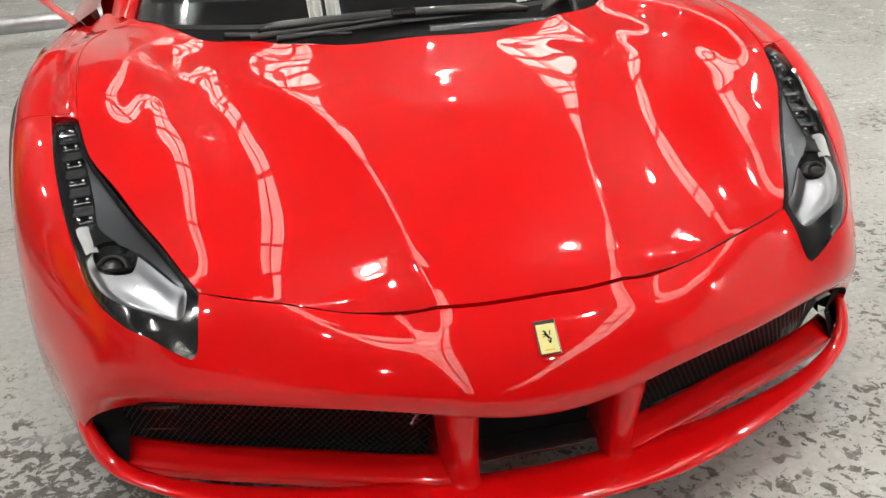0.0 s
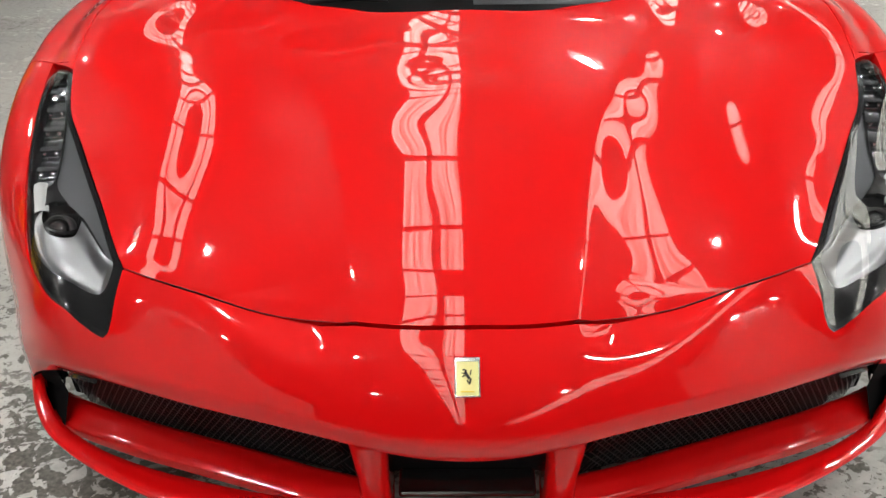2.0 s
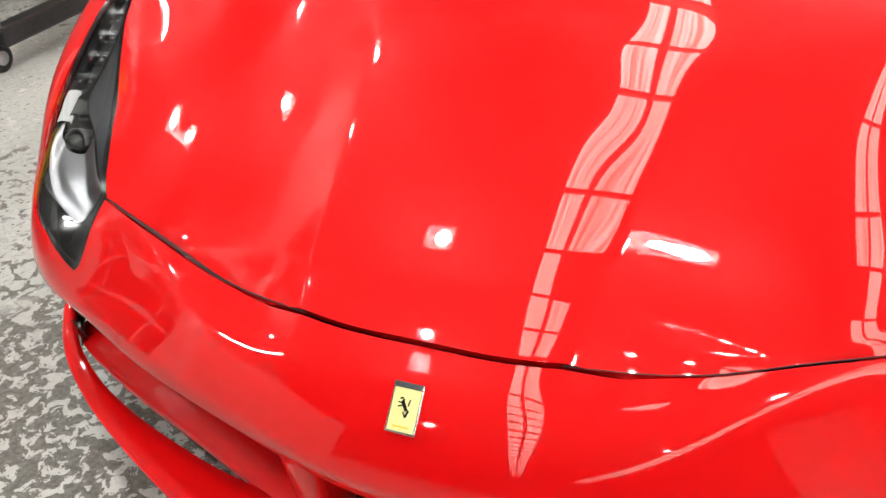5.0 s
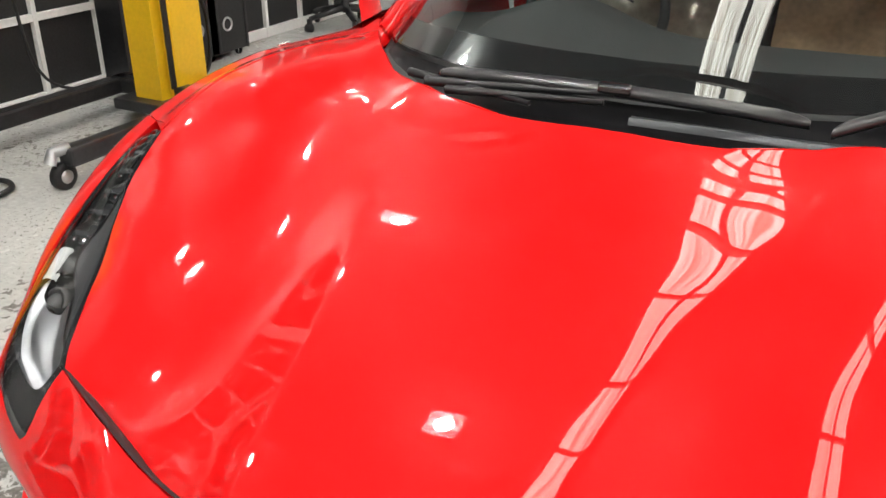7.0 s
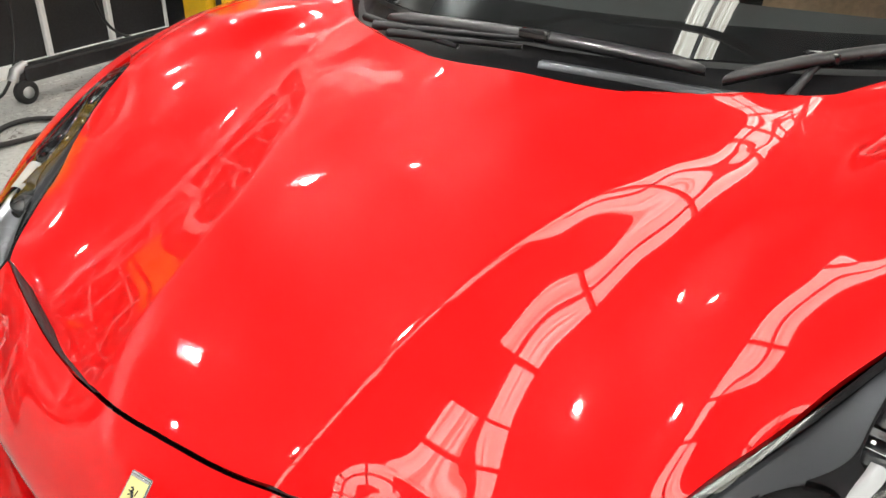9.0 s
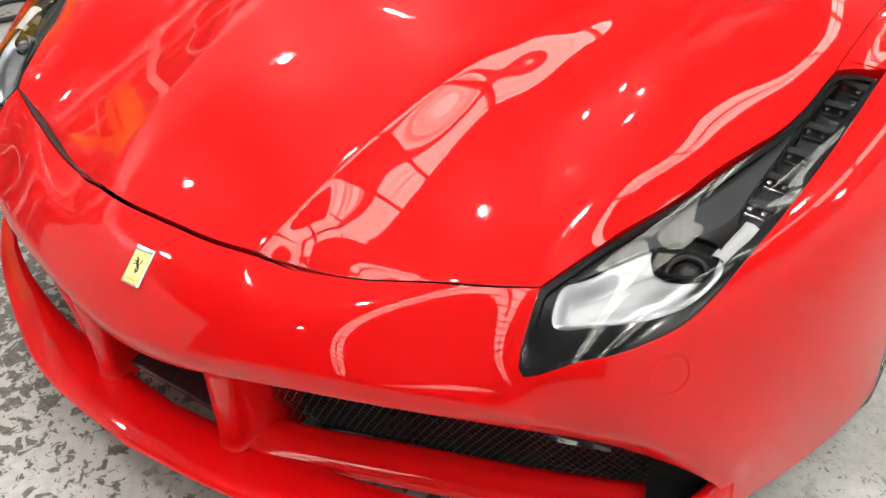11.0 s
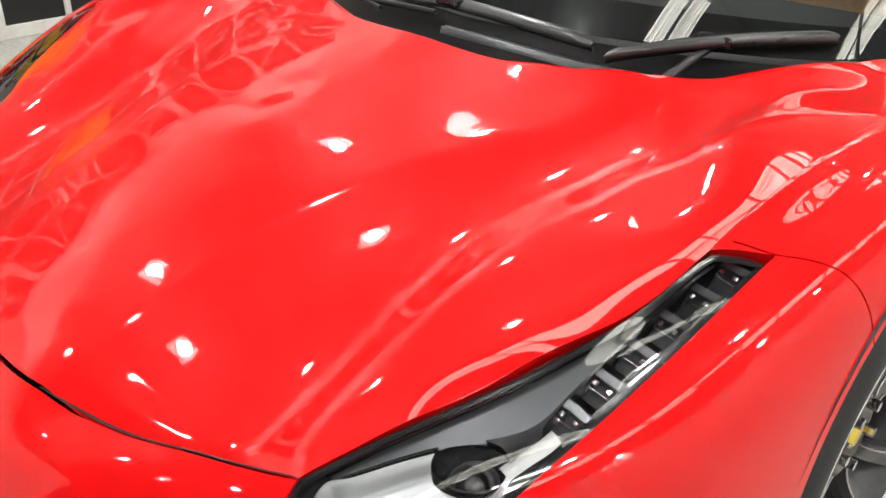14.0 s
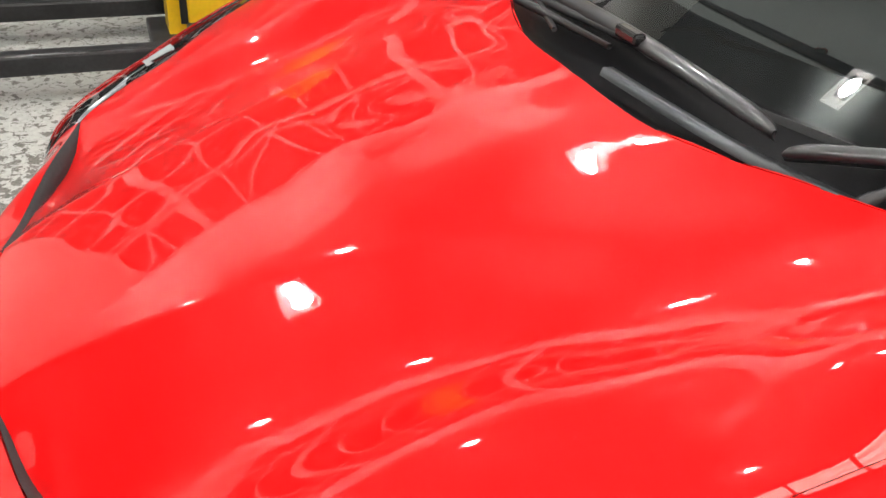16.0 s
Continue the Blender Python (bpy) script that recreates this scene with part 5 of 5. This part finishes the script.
def high_bay(x, y, z=ROOF_Z - 0.25):
    t = thing("high_bay_lamp", "bright LED lamp in a square shade hung from the roof", "lamp", "high-bay lamps", (x, y, z))
    part("body", disc_bm(0.07, 0.105, 0.10, 0.07), GREY_PAINT, t)
    part("diffuser", disc_bm(0.092, 0.086, 0.02, 0.004), LAMP, t, "glowing white diffuser")
    v, f = loft([[(w * a, w * b, h) for a, b in ((-1, -1), (1, -1), (1, 1), (-1, 1))] for w, h in ((0.105, 0.02), (0.165, -0.045), (0.168, -0.045), (0.110, 0.024))], closed_rows=True)
    obj("shade", v, f, WHITE_PAINT, t, "square white reflector", smooth=False)
    v, f = tube([(0, 0, 0.1), (0, 0, ROOF_Z - z - 0.02)], 0.008)
    obj("rod", v, f, STEEL, t)
    return t


for x, y in ((-1.63, 0.86), (1.92, 1.04), (-1.6, -1.5), (2.12, -1.45), (-4.5, -0.3), (-4.42, 2.78), (-4.85, 6.2), (-4.7, -2.5),
             (1.5, 5.8), (4.3, 3.1), (5.6, -2.0), (-3.4, 3.85), (4.55, 1.4), (-2.1, -6.3), (2.4, -6.1)):
    high_bay(x, y)

# ---- left side: partition with black panes, cases, lift columns, lattice beam, hose, chair ----
PX = -3.27
pane_w, rail_hs = 0.365, (0.0, 0.385, 0.80, 1.21, 1.62, 2.03, 2.44)


def glazed_run(y0, count, wide):
    run = thing("partition", "white-framed partition with black panes standing on the floor", "partition", "partitions", (PX - 0.02, y0, 0))
    run["kind"] = "structure"
    n = count
    for i in range(n + 1):
        w = 0.10 if i in wide else 0.026
        part("mullion", box_bm((0.05, w, 2.53), (0, i * pane_w, 1.265), 0.003), WHITE_PAINT, run)
    for h in rail_hs:
        part("rail", box_bm((0.044, n * pane_w, 0.036 if h else 0.06), (0, n * pane_w / 2, h + 0.03), 0.003), WHITE_PAINT, run)
    for i in range(n):
        for a, b in zip(rail_hs, rail_hs[1:]):
            part("pane", box_bm((0.012, pane_w - 0.02, b - a - 0.02), (-0.008, (i + 0.5) * pane_w, (a + b) / 2 + 0.03)), BLACK_BOARD, run)
    return run


glazed_run(0.64 - 5 * pane_w, 11, (2, 7))
glazed_run(3.80, 10, (0, 5, 10))
wall_low = slab("wall_partition", (0.12, Y1 + 6.0, 2.0), (PX - 0.16, (Y1 - 6.0) / 2, 1.0), WALL)
tagged(wall_low, "white wall behind the partition", "wall")
slab("wall_partition_head", (0.12, Y1 + 6.0, 0.55), (PX - 0.16, (Y1 - 6.0) / 2, 2.28), WALL)


def case(y, h):
    c = thing("flight_case", "black flight case with a round recessed handle", "case", "flight cases", (PX + 0.02, y, 0))
    part("box", box_bm((0.30, 0.33, h), (0, 0, 0.04 + h / 2), 0.008), BLACK_BOARD, c)
    v, f = lathe([(0.151, 0.042), (0.157, 0.040), (0.157, 0.032), (0.145, 0.028), (0.145, 0.0)], 24)
    dish = obj("dish", v, f, STEEL, c, "round steel handle dish")
    dish.location = (0, 0, 0.2)
    part("grip", box_bm((0.012, 0.05, 0.012), (0.152, 0, 0.2), 0.004), BLACK_STEEL, dish)
    for e in (-1, 1):
        part("corner", box_bm((0.31, 0.018, h), (0.002, e * 0.16, 0.04 + h / 2), 0.003), BLACK_STEEL, c)
        for g in (-1, 1):
            v, f = lathe([(-0.012, 0.02), (0.012, 0.02)], 12)
            w = obj("caster", v, f, RUBBER, c)
            w.location = (g * 0.11, e * 0.12, 0.02)


case(2.99, 0.9)
case(3.36, 1.05)
case(3.60, 0.7)


def lift_column(x, y):
    """A yellow column on a black frame with casters."""
    c = thing("lift_column", "yellow mobile lift column on a black wheeled frame", "car lift", "lift columns", (x, y, 0))
    bm = bmesh.new()
    # channel section, open slot towards the car
    sec = [(-0.10, -0.13), (0.06, -0.13), (0.06, -0.075), (0.10, -0.055), (0.10, 0.13), (-0.10, 0.13)]
    lo = [bm.verts.new((a, b, 0.11)) for a, b in sec]
    hi = [bm.verts.new((a, b, 1.45)) for a, b in sec]
    for i in range(len(sec)):
        j = (i + 1) % len(sec)
        bm.faces.new((lo[i], lo[j], hi[j], hi[i]))
    bm.faces.new(hi)
    bm.faces.new(lo[::-1])
    part("column", bm, YELLOW_PAINT, c, "bright yellow steel column")
    part("slot", box_bm((0.012, 0.034, 1.25), (0.084, -0.070, 0.78), 0.003), BLACK_STEEL, c)
    part("foot_plate", box_bm((0.36, 0.40, 0.05), (0, 0, 0.085), 0.008), BLACK_STEEL, c)
    for e, xo in ((-1, -0.30), (1, 0.32)):
        part("leg", box_bm((0.075, 0.95, 0.075), (xo, -0.42, 0.125), 0.012), BLACK_STEEL, c)
        v, f = tube([(xo, -0.87, 0.16), (xo - 0.02 * e, -0.93, 0.15), (xo - 0.02 * e, -0.95, 0.11)], 0.024, 8)
        fork = obj("fork", v, f, STEEL, c)
        v, f = lathe([(-0.02, 0.0), (-0.02, 0.04), (-0.014, 0.052), (0.014, 0.052), (0.02, 0.04), (0.02, 0.0)], 24)
        w = obj("caster", v, f, RUBBER, c)
        w.location = (xo - 0.02 * e, -0.90, 0.052)
        v, f = lathe([(-0.023, 0.0), (-0.023, 0.026), (0.023, 0.026), (0.023, 0.0)], 16)
        obj("caster_hub", v, f, STEEL, w)
    part("cross_bar", box_bm((0.70, 0.075, 0.075), (0.01, -0.03, 0.125), 0.012), BLACK_STEEL, c)
    part("cross_bar", box_bm((0.70, 0.075, 0.075), (0.01, 0.14, 0.125), 0.012), BLACK_STEEL, c)
    v, f = tube(spline([(0.0, 0.15, 0.12), (0.02, 0.24, 0.2), (0.02, 0.25, 0.45), (0.0, 0.16, 0.6)], 6), 0.01, 8)
    obj("cable", v, f, RUBBER, c)
    return c


lift_column(-2.58, 2.60)
lift_column(-2.38, 0.76)

# lattice beam above the panes
beam = thing("lattice_beam", "light metal lattice beam along the partition", "beam", at=(PX + 0.2, 0, 0))
for z in (1.88, 2.38):
    v, f = tube([(0, -4.2, z), (0, 6.0, z)], 0.022, 10)
    obj("chord", v, f, TRUSS, beam)
ys = np.arange(-4.1, 6.0, 0.5)
for i, (a, b) in enumerate(zip(ys, ys[1:])):
    v, f = tube([(0, a, 1.88 if i % 2 else 2.38), (0, b, 2.38 if i % 2 else 1.88)], 0.011, 8)
    obj("diagonal", v, f, TRUSS, beam)
for y in (-4.0, 5.8):
    v, f = tube([(0, y, 0), (0, y, 2.38)], 0.025, 10)
    obj("upright", v, f, TRUSS, beam)

# roof truss across the hall behind the car
truss = thing("roof_truss", "light metal lattice truss under the roof", "truss", at=(0, 5.6, 0))
for z in (4.50, 4.98):
    v, f = tube([(X0 + 0.02, 0, z), (X1 - 0.02, 0, z)], 0.03, 8)
    obj("chord", v, f, TRUSS, truss)
xs = np.arange(X0 + 0.1, X1, 0.55)
for i, (a, b) in enumerate(zip(xs, xs[1:])):
    v, f = tube([(a, 0, 4.50 if i % 2 else 4.98), (b, 0, 4.98 if i % 2 else 4.50)], 0.016, 6)
    obj("diagonal", v, f, TRUSS, truss)

hose = thing("hose", "black air hose lying in a loop on the floor", "hose")
pts = spline([(-2.15, 0.75, 0.012), (-2.30, 1.05, 0.012), (-2.41, 1.22, 0.012), (-2.60, 1.40, 0.012), (-2.63, 1.53, 0.014), (-2.54, 1.62, 0.015), (-2.44, 1.59, 0.014),
              (-2.42, 1.48, 0.012), (-2.43, 1.36, 0.014), (-2.45, 1.22, 0.022), (-2.60, 1.10, 0.012), (-2.9, 1.05, 0.012), (-3.1, 1.2, 0.012)], 8)
v, f = tube(pts, 0.011, 8)
obj("tube", v, f, RUBBER, hose)
cable = thing("cable", "thin black cable hanging down the partition", "cable")
v, f = tube(spline([(-3.2, 1.85, 1.6), (-3.18, 1.86, 0.9), (-3.15, 1.88, 0.45), (-3.12, 1.83, 0.15), (-3.05, 1.7, 0.012), (-2.98, 1.55, 0.012)], 6), 0.008, 6)
obj("wire", v, f, RUBBER, cable)
cable2 = thing("cable", "thin black cable hanging down the partition", "cable")
v, f = tube(spline([(-3.2, 2.30, 1.3), (-3.2, 2.32, 0.5), (-3.19, 2.40, 0.15), (-3.1, 2.62, 0.05), (-3.0, 2.8, 0.012)], 6), 0.008, 6)
obj("wire", v, f, RUBBER, cable2)

# office chair by the partition
chair = thing("office_chair", "black swivel chair on a five-star base", "chair", at=(-3.0, 4.66, 0))
for k in range(5):
    w = 2 * math.pi * k / 5 + 0.5
    d = Vector((math.cos(w), math.sin(w), 0))
    v, f = tube([d * 0.03 + Vector((0, 0, 0.13)), d * 0.27 + Vector((0, 0, 0.085))], [0.024, 0.016], 8)
    obj("leg", v, f, BLACK_PLASTIC, chair)
    v, f = lathe([(-0.022, 0.0), (-0.022, 0.026), (0.022, 0.026), (0.022, 0.0)], 16)
    q = obj("caster", v, f, RUBBER, chair)
    q.location = d * 0.28 + Vector((0, 0, 0.0265))
    part("fork", box_bm((0.03, 0.03, 0.05), d * 0.275 + Vector((0, 0, 0.062)), 0.006), BLACK_PLASTIC, chair)
v, f = tube([(0, 0, 0.10), (0, 0, 0.42)], 0.025, 12)
obj("gas_column", v, f, BLACK_STEEL, chair)
part("seat", box_bm((0.46, 0.46, 0.07), (0, 0, 0.46), 0.03), RUBBER, chair)
part("backrest", box_bm((0.06, 0.42, 0.5), (-0.20, 0, 0.8), 0.025), RUBBER, chair)

# low lift ramp and steel pipe at the back
RED_MAT = mat("red_rubber", (0.35, 0.05, 0.05), 0.6, grain=0.15, blotch=0.2)
ramp_t = thing("lift_ramp", "grey steel ramp with a red top lying on the floor", "ramp", at=(-2.62, 5.2, 0))
bm = box_bm((0.78, 0.75, 0.17), (0, 0, 0.085), 0.006)
for q in bm.verts:
    if q.co.z > 0.1 and q.co.y < 0:
        q.co.y += 0.10
part("body", bm, GREY_PAINT, ramp_t)
part("mat", box_bm((0.70, 0.5, 0.012), (0, 0.06, 0.178), 0.003), RED_MAT, ramp_t)
pipe = thing("steel_pipe", "galvanised steel pipe on clamps along the floor", "pipe", at=(0, 0, 0))
v, f = tube([(-2.25, 5.16, 0.16), (0.4, 5.55, 0.16)], 0.055, 16)
obj("tube", v, f, STEEL, pipe)
for x in (-2.05, -1.2, -0.3):
    part("clamp", box_bm((0.06, 0.16, 0.2), (x, 5.16 + (x + 2.25) * 0.147, 0.12), 0.01), STEEL, pipe)
    part("foot", box_bm((0.10, 0.2, 0.03), (x, 5.16 + (x + 2.25) * 0.147, 0.015), 0.005), BLACK_STEEL, pipe)
